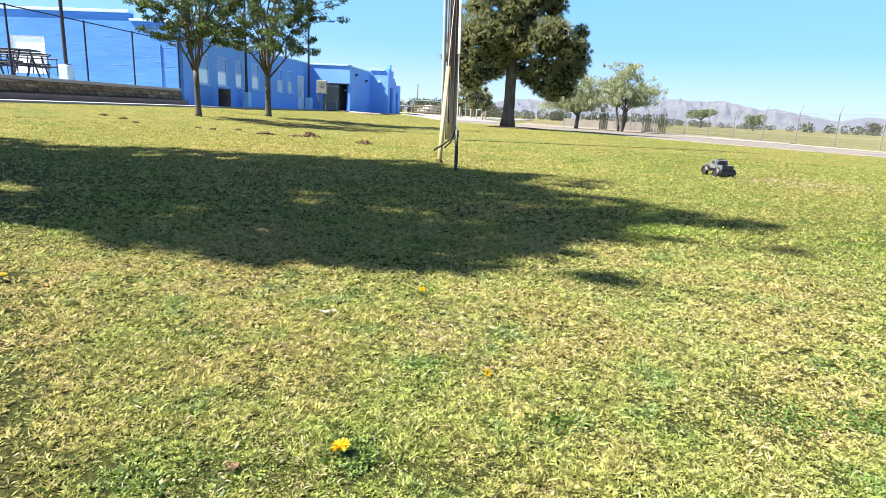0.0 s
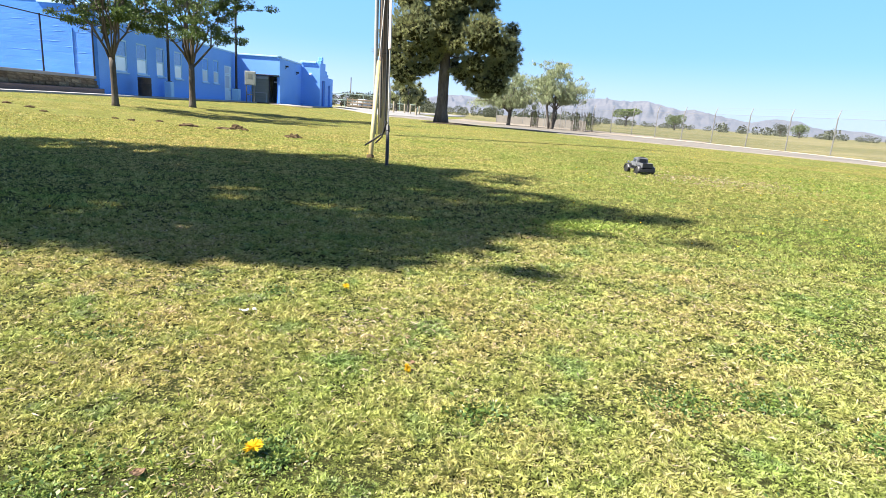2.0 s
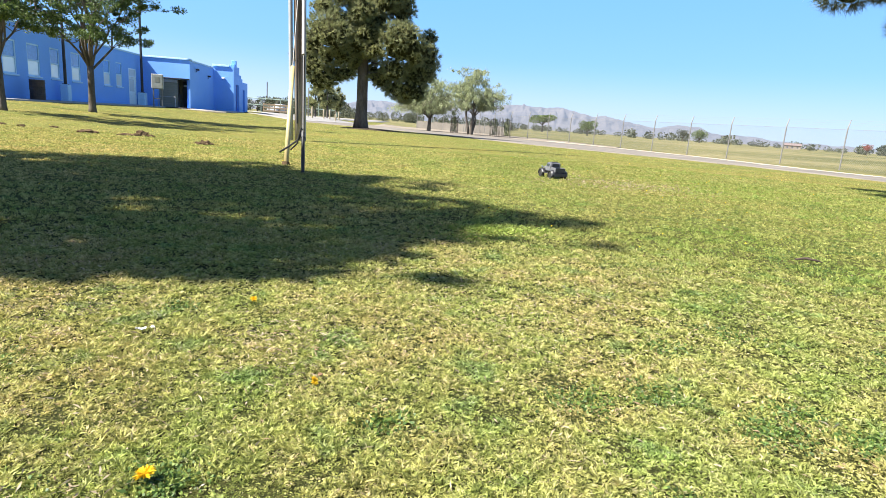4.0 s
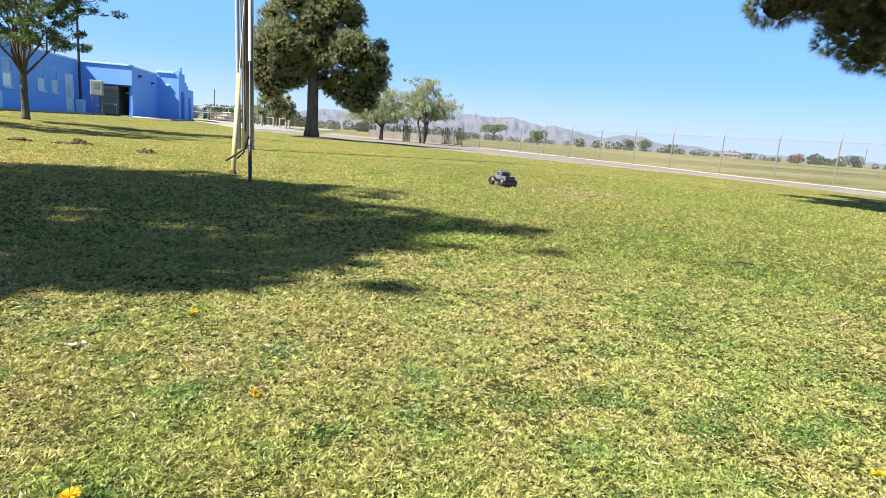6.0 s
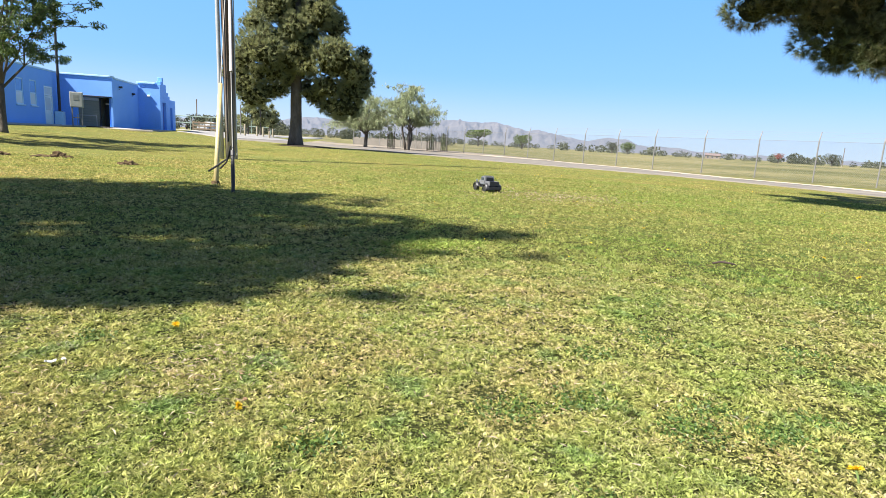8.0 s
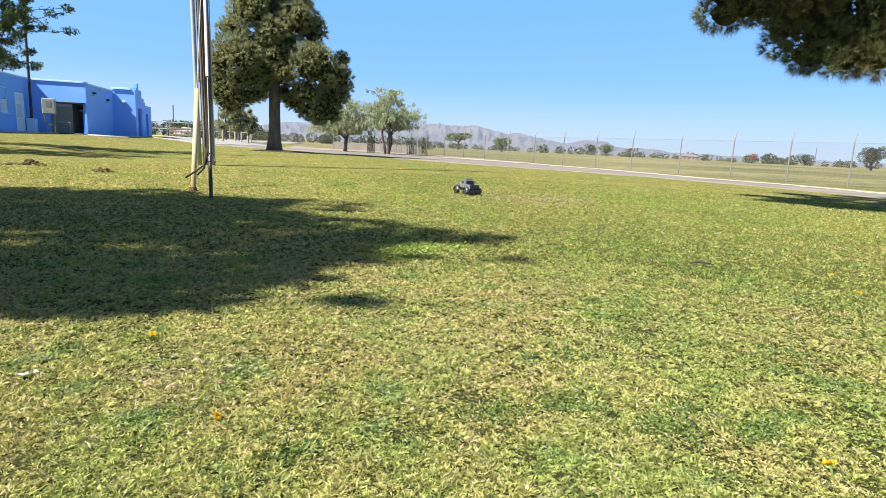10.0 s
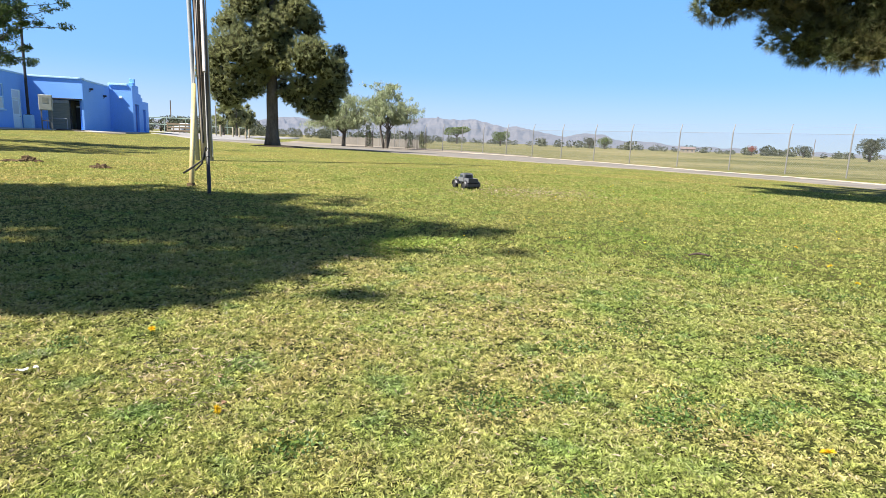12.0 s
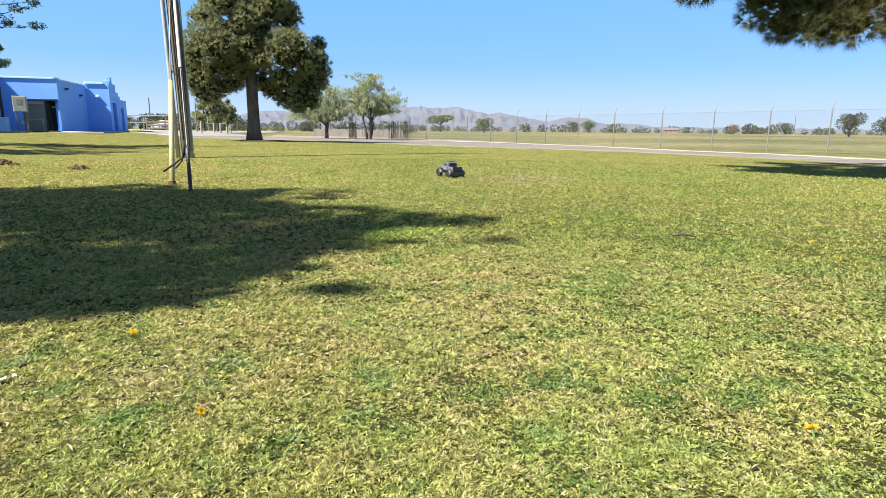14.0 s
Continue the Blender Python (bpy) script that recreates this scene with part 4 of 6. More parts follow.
# two young broad-leaved trees before the building
broad_tree("lawn_tree", -9.41, 16.79, 21, "young broad-leaved tree with forked dark trunk on the lawn", 0.085, 1.3, 2.0, 7.2, 13, 74000, 0.08, M["leaf"], M["bark"], 0.1, -0.02, 0.24, group="trees before the building", tier=0.45, tuft=0.2, twigs=13, slim=0.45, stout=(0.26, 0.44), heart=0.33, clear=1.75)
broad_tree("lawn_tree", -9.37, 21.75, 22, "broad-leaved tree with steep forked limbs on the lawn", 0.108, 1.5, 2.4, 8.4, 15, 96000, 0.085, M["leaf"], M["bark"], 0.1, 0.0, 0.2, group="trees before the building", tier=0.45, tuft=0.2, twigs=13, slim=0.45, stout=(0.26, 0.44), heart=0.36, clear=1.6)

# two grey-green willows beyond the road
broad_tree("roadside_tree", 8.9, 52.2, 31, "grey-green willowy tree with a leaning trunk beyond the road", 0.15, 1.7, 2.5, 5.5, 18, 42000, 0.17, M["leaf_grey"], M["bark"], 1.6, 0.1, 0.3, group="roadside trees", tier=1.0, tuft=0.27, twigs=11, slim=0.24, heart=0.2, clear=1.45, stems=((-0.5, 2.6), (0.35, 1.6)))
broad_tree("roadside_tree", 5.5, 55.5, 32, "grey-green bushy tree with a short trunk beyond the road", 0.17, 1.3, 3.1, 4.5, 18, 42000, 0.17, M["leaf_grey"], M["bark"], 1.6, 0.05, 0.18, group="roadside trees", tier=1.0, tuft=0.27, twigs=11, slim=0.24, heart=0.15, clear=1.4)

# ---- the blue building ----
def pane(bm, material, parent):
    ob = part("pane", bm, material, parent)
    ob.visible_shadow = False
    return ob


building = thing("building", pose(0, 0, 0), "long low bright blue painted building with flat parapets", "building")
FX, GZ = -15.0, 0.3            # facade plane and ground level there
WINS = [(27.0, 28.0), (28.84, 29.84), (30.75, 31.6), (32.75, 33.7), (36.4, 37.3), (38.1, 38.95)]
opens = [(a, b, 1.4, 2.8) for a, b in WINS] + [(39.95, 41.15, 0.3, 2.6)]
part("wall", wall_along_y(FX - 0.3, FX, 25.7, 42.3, 0.1, 3.5, opens), M["blue"], building, "bright blue stucco facade")
part("parapet", box(FX - 0.34, FX + 0.05, 25.7, 42.3, 3.5, 3.6, 0.01), M["blue_trim"], building)
for a, b in WINS:
    w = part("window", wall_along_y(FX - 0.1, FX - 0.015, a, b, 1.4, 2.8, [(a + 0.06, b - 0.06, 1.46, 2.06), (a + 0.06, b - 0.06, 2.12, 2.74)]), M["blue_trim"], building, "tall sash window with pale blue frame")
    part("window_sill", box(FX - 0.012, FX + 0.07, a - 0.06, b + 0.06, 1.33, 1.395, 0.008), M["blue_trim"], w)
    pane(box(FX - 0.05, FX - 0.044, a + 0.055, b - 0.055, 2.115, 2.745), M["sky_pane_blue"], w)
    pane(box(FX - 0.055, FX - 0.049, a + 0.055, b - 0.055, 1.455, 2.065), M["sky_pane"], w)
    part("blind", box(FX - 0.13, FX - 0.102, a + 0.005, b - 0.005, 1.405, 2.1), M["blind"], w, "white blind over the lower sash")
part("backing", box(FX - 0.7, FX - 0.6, 25.75, 42.2, 0.3, 3.1), M["blue_trim"], building)
d = part("door", box(FX - 0.1, FX - 0.05, 40.02, 41.08, 0.32, 2.05, 0.005), M["door_paint"], building, "pale blue door with transom")
part("door_frame", wall_along_y(FX - 0.16, FX - 0.01, 39.95, 41.15, 0.3, 2.6, [(40.02, 41.08, 0.3, 2.06), (40.02, 41.08, 2.14, 2.53)]), M["door_paint"], d)
pane(box(FX - 0.06, FX - 0.05, 40.02, 41.08, 2.14, 2.53), M["sky_pane"], d)
part("transom_blind", box(FX - 0.12, FX - 0.1, 40.025, 41.075, 2.145, 2.525), M["blind"], d)
pane(box(FX - 0.049, FX - 0.042, 40.18, 40.92, 1.2, 1.95), M["sky_pane"], d)
part("door_handle", tube([(FX - 0.045, 40.95, 1.05), (FX + 0.01, 40.95, 1.05), (FX + 0.01, 40.85, 1.05)], 0.012, 6), M["grey_metal"], d)
part("base_course", box(FX - 0.002, FX + 0.035, 25.7, 39.9, 0.2, 0.5, 0.008), M["blue"], building)
# terrace back wall of painted block, with a stepped parapet
part("terrace_wall", swap_xy(wall_along_y(25.4, 25.7, -34, -17.2, 0.4, 4.2, [(-23.1, -21.4, 1.45, 3.1)])), M["blue_block"], building, "blue painted block wall with rough courses")
part("terrace_wall", box(-17.2, FX, 25.4, 25.7, 0.1, 3.88), M["blue_block"], building, "blue painted block wall with rough courses")
part("parapet", box(-34, -17.2, 25.32, 25.74, 4.2, 4.32, 0.01), M["blue_trim"], building)
part("parapet", box(-17.19, FX, 25.32, 25.74, 3.88, 3.98, 0.01), M["blue_trim"], building)
part("downpipe", tube([(-15.83, 25.385, 0.9), (-15.83, 25.385, 2.95)], 0.028, 8), M["blue_block"], building, "pale blue downpipe")
gen = np.random.default_rng(77)
for i in range(45):
    lx, lz, ln = float(gen.uniform(-24, -15.6)), 1.2 + 0.2 * int(gen.integers(0, 13)), float(gen.uniform(0.15, 0.6))
    if not (-23.3 < lx < -20.6 and 1.3 < lz < 3.2):
        part("proud_course", box(lx, min(lx + ln, -15.1), 25.39, 25.399, lz, lz + 0.013, 0.003), M["blue"], building)
w = part("window", swap_xy(wall_along_y(25.42, 25.5, -23.1, -21.4, 1.45, 3.1, [(-23.04, -21.46, 1.51, 3.04)])), M["white"], building, "wide white-framed window with pale blind")
part("blind", box(-23.06, -21.44, 25.51, 25.53, 1.48, 3.07), M["blind"], w, "closed white blind")
pane(box(-23.04, -21.46, 25.47, 25.477, 1.51, 3.04), M["sky_pane"], w)
part("roof", box(-33, FX - 0.31, 25.72, 60, 3.2, 3.34), M["mortar"], building)
# wing that steps forward, with the shuttered recess
part("wing_wall", swap_xy(wall_along_y(42.3, 42.6, FX - 0.3, -12.0, 0.1, 3.5, [(-14.05, -12.12, 0.36, 2.22)])), M["blue"], building, "bright blue stucco wall")
part("wing_wall", box(-12.3, -12.0, 42.6, 48.3, 0.1, 3.45), M["blue"], building)
part("parapet", box(FX + 0.06, -11.94, 42.24, 42.64, 3.5, 3.6, 0.01), M["blue_trim"], building)
part("parapet", box(-12.34, -11.95, 42.65, 48.25, 3.45, 3.55, 0.01), M["blue_trim"], building)
recess = part("recess", box(-14.4, -12.31, 43.75, 43.85, 0.3, 2.5), M["shutter"], building, "dark shaded recess")
part("recess_floor", box(-14.4, -12.31, 42.61, 43.74, 0.28, 0.36), M["concrete"], recess)
part("recess_ceiling", box(-14.4, -12.31, 42.61, 43.74, 2.24, 2.34), M["dark_metal"], recess)
part("recess_side", box(-14.5, -14.401, 42.61, 43.74, 0.3, 2.3), M["dark_metal"], recess)
part("shutter", box(-14.045, -12.85, 42.5, 42.54, 0.37, 2.08), M["shutter"], recess, "grey green roll shutter")
for i in range(8):
    part("shutter_slat", box(-14.04, -12.86, 42.482, 42.499, 0.46 + 0.2 * i, 0.62 + 0.2 * i, 0.004), M["shutter"], recess)
part("shutter_post", box(-12.84, -12.78, 42.46, 42.55, 0.37, 2.2, 0.006), M["dark_metal"], recess)
part("inner_door", box(-12.75, -12.35, 43.26, 43.34, 0.37, 2.1), M["black"], recess, "dark door")
part("notice", box(-12.7, -12.42, 43.235, 43.258, 1.8, 1.9), M["white"], recess, "small white notice")
part("shutter_case", box(-14.04, -12.86, 42.4, 42.48, 2.0, 2.2, 0.01), M["conduit"], recess, "pale grey shutter case")
part("canopy_strip", box(-14.1, -12.05, 42.16, 42.298, 2.23, 2.3, 0.008), M["dark_metal"], recess)
part("handrail", tube([(-14.0, 42.05, 0.36), (-14.0, 42.05, 1.05), (-12.9, 42.05, 1.05), (-12.9, 42.05, 0.36)], 0.022, 8), M["conduit"], building, "grey pipe handrail")
part("landing", box(-14.2, -11.7, 41.3, 42.29, 0.25, 0.4, 0.02), M["dark_metal"], building, "dark timber landing")
for yy, zz in ((43.6, 2.95), (46.6, 2.7)):
    fl = part("floodlight", box(-11.98, -11.78, yy, yy + 0.16, zz, zz + 0.12, 0.02), M["dark_metal"], building, "small dark wall floodlight")
    part("bracket", tube([(-11.998, yy + 0.08, zz - 0.1), (-11.9, yy + 0.08, zz - 0.02)], 0.02, 6), M["dark_metal"], fl)
# taller end block with its mission parapet
part("end_wall", box(-12.0, -10.5, 48.3, 48.6, 0.1, 3.65), M["blue"], building)
part("end_wall", wall_along_y(-10.8, -10.5, 48.6, 53.5, 0.1, 2.7, [(49.0, 50.2, 0.36, 2.4), (51.6, 52.4, 0.36, 2.1)]), M["blue"], building)
for y0, y1, z1 in ((48.6, 49.0, 3.9), (49.0, 49.4, 4.2), (49.4, 50.3, 3.75), (50.3, 51.0, 3.2), (51.0, 51.5, 2.95)):
    part("stepped_parapet", box(-10.8, -10.5, y0, y1, 2.7, z1, 0.012), M["blue"], building)
part("parapet", box(-12.05, -10.82, 48.22, 48.64, 3.65, 3.78, 0.01), M["blue_trim"], building)
for y0, y1, z1 in ((49.0, 50.2, 2.4), (51.6, 52.4, 2.1)):
    part("door", box(-10.72, -10.66, y0, y1, 0.36, z1, 0.004), M["blue_dark"], building, "deep blue door")
part("wall_lamp", box(-11.35, -11.15, 48.16, 48.299, 2.72, 2.84, 0.02), M["white"], building, "small white wall lamp")

# ---- terrace with its stone wall, fence and tables ----
terrace = thing("terrace_wall", pose(0, 0, 0), "low tan stone retaining wall with a pale cap and a mauve step", "wall", kind="structure")
part("core", box(-15.3, -15.04, -6, 25.38, 0.1, 0.98), M["mortar"], terrace)
part("cap", box(-15.34, -14.93, -6, 25.38, 0.985, 1.1, 0.015), M["cap"], terrace)
part("step", box(-15.03, -14.62, -6, 25.38, 0.08, 0.6, 0.02), M["step"], terrace, "mauve concrete step")
tagged(new("terrace_floor", quads("terrace_floor", [(-34, -6, 1.02), (-15.35, -6, 1.02), (-15.35, 25.38, 1.02), (-34, 25.38, 1.02)], [(0, 1, 2, 3)], M["concrete"])), "raised concrete terrace floor", "floor", kind="structure")


def stone_mesh(seed):
    bm = box(-0.5, 0.5, -0.5, 0.5, -0.5, 0.5, 0.12)
    g = np.random.default_rng(seed)
    for v in bm.verts:
        v.co += Vector((g.normal(size=3) * 0.035).tolist())
    me = bpy.data.meshes.new("stone")
    bm.to_mesh(me)
    bm.free()
    me.materials.append(M["stone"])
    return me


STONES = [stone_mesh(s) for s in range(8)]
gen = np.random.default_rng(40)
for row, (z0, z1) in enumerate(((0.605, 0.77), (0.75, 0.905), (0.885, 0.985))):
    y = 8.0 + 0.15 * row
    while y < 25.2:
        ln = float(gen.uniform(0.14, 0.75))
        ob = mesh_part("stone", STONES[int(gen.integers(0, 8))], terrace, "", Matrix.LocRotScale((-15.01 + float(gen.uniform(-0.01, 0.015)), min(y + ln / 2, 25.2), (z0 + z1) / 2), None, (0.1, ln - 0.004, (z1 - z0) * float(gen.uniform(0.85, 1.15)))))
        y += ln

fence_t = thing("terrace_fence", pose(0, 0, 0), "tall chain-link fence with dark posts on the stone wall", "fence")
def link_mesh(y0, y1, z0, z1, step, r, material=M["wire"]):
    """Crossing wires of a chain-link panel in the y-z plane, as thin strips."""
    vs, fs, h = [], [], z1 - z0
    for sign in (1, -1):
        for s in np.arange(y0 - h, y1 + h, step):
            a, b = (s, z0), (s + sign * h, z1)
            if a[0] > b[0]:
                a, b = b, a
            lo, hi = max(a[0], y0), min(b[0], y1)
            if hi - lo < 1e-3:
                continue
            za, zb = (a[1] + (y - a[0]) * (b[1] - a[1]) / (b[0] - a[0]) for y in (lo, hi))
            k = len(vs)
            vs += [(0, lo - r, za), (0, lo + r, za), (0, hi + r, zb), (0, hi - r, zb)]
            vs += [(r, lo, za), (-r, lo, za), (-r, hi, zb), (r, hi, zb)]
            fs += [(k, k + 1, k + 2, k + 3), (k + 4, k + 5, k + 6, k + 7)]
    return quads("wire_mesh", vs, fs, material)


POSTS = [25.36, 22.2, 19.6, 16.4, 13.3, 10.2, 7.1]
for i, y in enumerate(POSTS):
    part("post", tube([(-14.99, y, 1.1), (-14.99, y, 3.1)], 0.03 if i else 0.036, 10), M["navy_metal"], fence_t)
    if i < 6:
        mesh_part("wire_mesh", link_mesh(POSTS[i + 1] + 0.05, y - 0.05, 1.15, 3.02, 0.12, 0.0013, M["wire_dark"]), fence_t, "", pose(-14.99, 0, 0))
        part("top_rail", tube([(-14.99, POSTS[i + 1] + 0.04, 3.06), (-14.99, y - 0.04, 3.06)], 0.02, 8), M["navy_metal"], fence_t)


def picnic_table(m):
    t = thing("picnic_table", m, "dark steel picnic table with attached benches on the terrace", "table", "picnic tables on the terrace")
    for k in range(5):
        part("tabletop_slat", box(-0.9, 0.9, -0.36 + 0.145 * k, -0.23 + 0.145 * k, 0.72, 0.76, 0.006), M["navy_metal"], t)
    for s in (-1, 1):
        for k in range(4):
            part("bench_back_bar", tube([(-0.8 + 0.53 * k, s * 0.86, 0.2), (-0.8 + 0.53 * k, s * 0.86, 0.66)], 0.016, 6), M["navy_metal"], t)
        part("bench_back_rail", tube([(-0.85, s * 0.86, 0.66), (0.85, s * 0.86, 0.66)], 0.02, 6), M["navy_metal"], t)
        part("bench", box(-0.9, 0.9, s * 0.7 - 0.13, s * 0.7 + 0.13, 0.42, 0.46, 0.006), M["navy_metal"], t)
        part("leg", tube([(s * 0.6, -0.72, 0), (s * 0.6, -0.25, 0.72)], 0.03, 8), M["navy_metal"], t)
        part("leg", tube([(s * 0.6, 0.72, 0), (s * 0.6, 0.25, 0.72)], 0.03, 8), M["navy_metal"], t)
        part("crossbar", tube([(s * 0.6, -0.72, 0.41), (s * 0.6, 0.72, 0.41)], 0.025, 8), M["navy_metal"], t)
    return t


table = picnic_table(pose(-19.68, 22.0, 1.02, 0, 0, 10))
table.scale = (1.1, 1.1, 1.45)
copy_thing(table, pose(-21.6, 21.6, 1.02, 0, 0, 5))
copy_thing(table, pose(-18.58, 20.2, 1.02, 0, 0, 8))


def lamp_post(x, y, z, h, r, ped, label, top=0.84):
    lp = thing("lamp_post", pose(x, y, z), label, "lamp post", "poles along the building")
    part("pedestal", box(-ped / 2, ped / 2, -ped / 2, ped / 2, -0.05, top, 0.03), M["blue_trim"], lp, "pale blue painted concrete pedestal")
    part("pole", tube([(0, 0, top + 0.005), (0, 0, h)], [r, r * 0.75], 12), M["dark_metal"], lp)
    part("base_plate", box(-r * 1.6, r * 1.6, -r * 1.6, r * 1.6, top + 0.002, top + 0.03, 0.004), M["dark_metal"], lp)
    part("lamp_head", box(-0.2, 0.5, -0.14, 0.14, h, h + 0.12, 0.03), M["dark_metal"], lp)
    return lp


lamp_post(-15.95, 19.8, 1.02, 6.5, 0.065, 0.36, "dark pole on a blue pedestal on the terrace", 0.6)
lamp_post(-14.6, 31.2, gz(-14.6, 31.2), 6.0, 0.07, 0.36, "dark pole on a blue pedestal at the facade")
lamp_post(-14.74, 41.4, gz(-14.74, 41.4), 8.6, 0.08, 0.46, "dark pole on a blue pedestal near the door")


def trash_barrel(x, y):
    b = thing("trash_barrel", pose(x, y, gz(x, y) + 0.03), "dark rusty steel trash barrel by the wall", "barrel")
    bm = bmesh.new()
    prof = [(0.27, 0), (0.285, 0.02), (0.285, 0.27), (0.3, 0.29), (0.285, 0.31), (0.285, 0.56), (0.3, 0.58), (0.285, 0.6), (0.285, 0.84), (0.295, 0.86), (0.265, 0.86), (0.26, 0.3)]
    rings = [[bm.verts.new((r * math.cos(a), r * math.sin(a), z)) for a in (2 * math.pi * k / 24 for k in range(24))] for r, z in prof]
    for p, q in zip(rings, rings[1:]):
        for k in range(24):
            bm.faces.new((p[k], p[(k + 1) % 24], q[(k + 1) % 24], q[k]))
    bm.faces.new(rings[0][::-1])
    bm.faces.new(rings[-1])
    part("drum", bm, M["barrel"], b)
    for z in (0.2, 0.47, 0.74):
        part("slat_band", tube([(0.297 * math.cos(a), 0.297 * math.sin(a), z) for a in np.linspace(0, 2 * math.pi, 25)], 0.012, 6), M["barrel"], b)
    return b


trash_barrel(-14.25, 28.0)

mb = thing("utility_cabinet", pose(-12.75, 38.3, gz(-12.75, 38.3), 0, 0, 8), "weathered cream utility cabinet on two posts", "cabinet")
part("body", box(-0.32, 0.32, -0.12, 0.12, 1.1, 1.95, 0.015), M["cabinet"], mb)
part("door", box(-0.29, 0.29, -0.135, -0.122, 1.14, 1.91, 0.004), M["cabinet"], mb)
part("notice", box(-0.13, 0.13, -0.142, -0.136, 1.5, 1.8), M["shutter"], mb, "faded grey notice")
for s in (-0.24, 0.24):
    part("post", box(s - 0.03, s + 0.03, -0.03, 0.03, -0.1, 1.095, 0.004), M["grey_metal"], mb)
part("crossbar", box(-0.24, 0.24, -0.028, 0.028, 0.5, 0.55), M["grey_metal"], mb)
pk = thing("timber_kerb", pose(-10.6, 40.2, gz(-10.6, 40.2)), "dark timber kerb lying by the walk", "kerb")
part("beam", box(-1.4, 1.4, -0.06, 0.06, -0.03, 0.07, 0.015), M["pole_wood"], pk)

# ---- utility pole, guys and cables ----
up = thing("utility_pole", pose(-1.66, 14.7, 0), "weathered wooden utility pole with conduits", "utility pole")
bm = tube([(0.02, 0, -0.3), (-0.02, 0, 1.5), (-0.085, 0, 4), (-0.15, 0, 7), (-0.22, 0, 10.5)], [0.135, 0.13, 0.125, 0.12, 0.11], 18)
part("shaft", bm, M["pole_wood"], up, "cracked grey-brown wood", True)
part("conduit", tube([(-0.19, -0.06, 0.0), (-0.225, -0.06, 1.5), (-0.285, -0.06, 4.5), (-0.38, -0.06, 9)], 0.047, 12), M["conduit"], up, "pale grey conduit", True)
part("cable", tube([(0.07, -0.15, 0.15), (0.0, -0.145, 4.5), (-0.09, -0.135, 9)], 0.018, 8), M["cable"], up)
part("conduit", tube([(0.14, -0.1, 0.1), (0.07, -0.1, 4.5), (-0.03, -0.1, 9)], 0.013, 8), M["conduit"], up, "pale grey conduit")
part("cable", tube([(-0.05, -0.155, 0.4), (-0.14, -0.15, 4.5), (-0.24, -0.14, 9)], 0.02, 8), M["cable"], up, "dark cable riser")
for z in (1.9, 5.0):
    part("strap", tube([(0.15 * math.cos(a) - 0.025 * z, 0.15 * math.sin(a) - 0.01, z) for a in np.linspace(math.pi, 2 * math.pi, 13)], 0.008, 6), M["dark_metal"], up)
part("crossarm", box(-1.3, 1.0, -0.19, -0.08, 9.3, 9.45, 0.01), M["pole_wood"], up)

gw = thing("guy_wire", pose(-1.05, 7.76, 0), "guy wire with a faded yellow plastic guard", "guy wire", "guys of the utility pole")
top = Vector((-0.34, 6.82, 9.3))
bm = tube([(0, 0, -0.1), tuple(top * 0.138)], [0.033, 0.03], 12)
part("guard", bm, M["guard"], gw, "faded yellow plastic guard", True)
part("strand", tube([tuple(top * 0.137), tuple(top)], 0.008, 6), M["grey_metal"], gw)
part("anchor_collar", tube([(0, 0, -0.02), (0.0, 0.01, 0.04)], [0.06, 0.045], 10), M["soil"], gw)
gw2 = thing("guy_wire", pose(-0.72, 6.72, 0), "guy wire on a black anchor rod with pale guards", "guy wire", "guys of the utility pole")
top2 = Vector((-0.99, 7.86, 9.42))
part("anchor_rod", tube([(0, 0, -0.1), tuple(top2 * 0.02), tuple(top2 * 0.043)], [0.018, 0.021, 0.018], 8), M["cable"], gw2, "black anchor rod")
part("eye_nut", tube([tuple(top2 * 0.041), tuple(top2 * 0.047)], 0.024, 8), M["cable"], gw2)
part("guard", tube([tuple(top2 * 0.147), tuple(top2 * 0.33)], 0.02, 10), M["conduit_pink"], gw2, "sun-bleached guard")
part("strand", tube([tuple(top2 * 0.046), tuple(top2)], 0.006, 6), M["grey_metal"], gw2)
e1 = tuple(top2 * 0.05)
part("cable_tail", tube([(e1[0], e1[1], e1[2]), (-0.1, 0.42, 0.36), (-0.22, 0.5, 0.27), (-0.34, 0.6, 0.19)], [0.009, 0.01, 0.012, 0.011], 7), M["cable"], gw2, "loose dark cable tail")
part("cable_tail", tube([(e1[0] - 0.02, e1[1], e1[2] + 0.03), (-0.12, 0.42, 0.31), (-0.2, 0.5, 0.23)], 0.01, 7), M["cable"], gw2)

# ---- boundary fence along the road ----
A0, DIR = np.array([25.17, 21.3]), np.array([-0.322, 0.947])
fence_e = thing("boundary_fence", pose(0, 0, 0), "chain-link boundary fence with leaning barbed wire arms", "fence")
yaw = math.degrees(math.atan2(-DIR[0], DIR[1]))
post_me = bpy.data.meshes.new("post")
bm = tube([(0, 0, -0.1), (0, 0, 2.0), (0.02, 0, 2.1), (0.14, 0, 2.45)], [0.034, 0.034, 0.03, 0.02], 8)
bm.to_mesh(post_me)
bm.free()
post_me.materials.append(M["grey_metal"])
bay = link_mesh(0.05, 3.0, 0.05, 1.98, 0.09, 0.0024)
SLIP = {1: -0.3, 2: -0.4, 3: -0.27, 4: 0.1}     # posts that stand off the even spacing
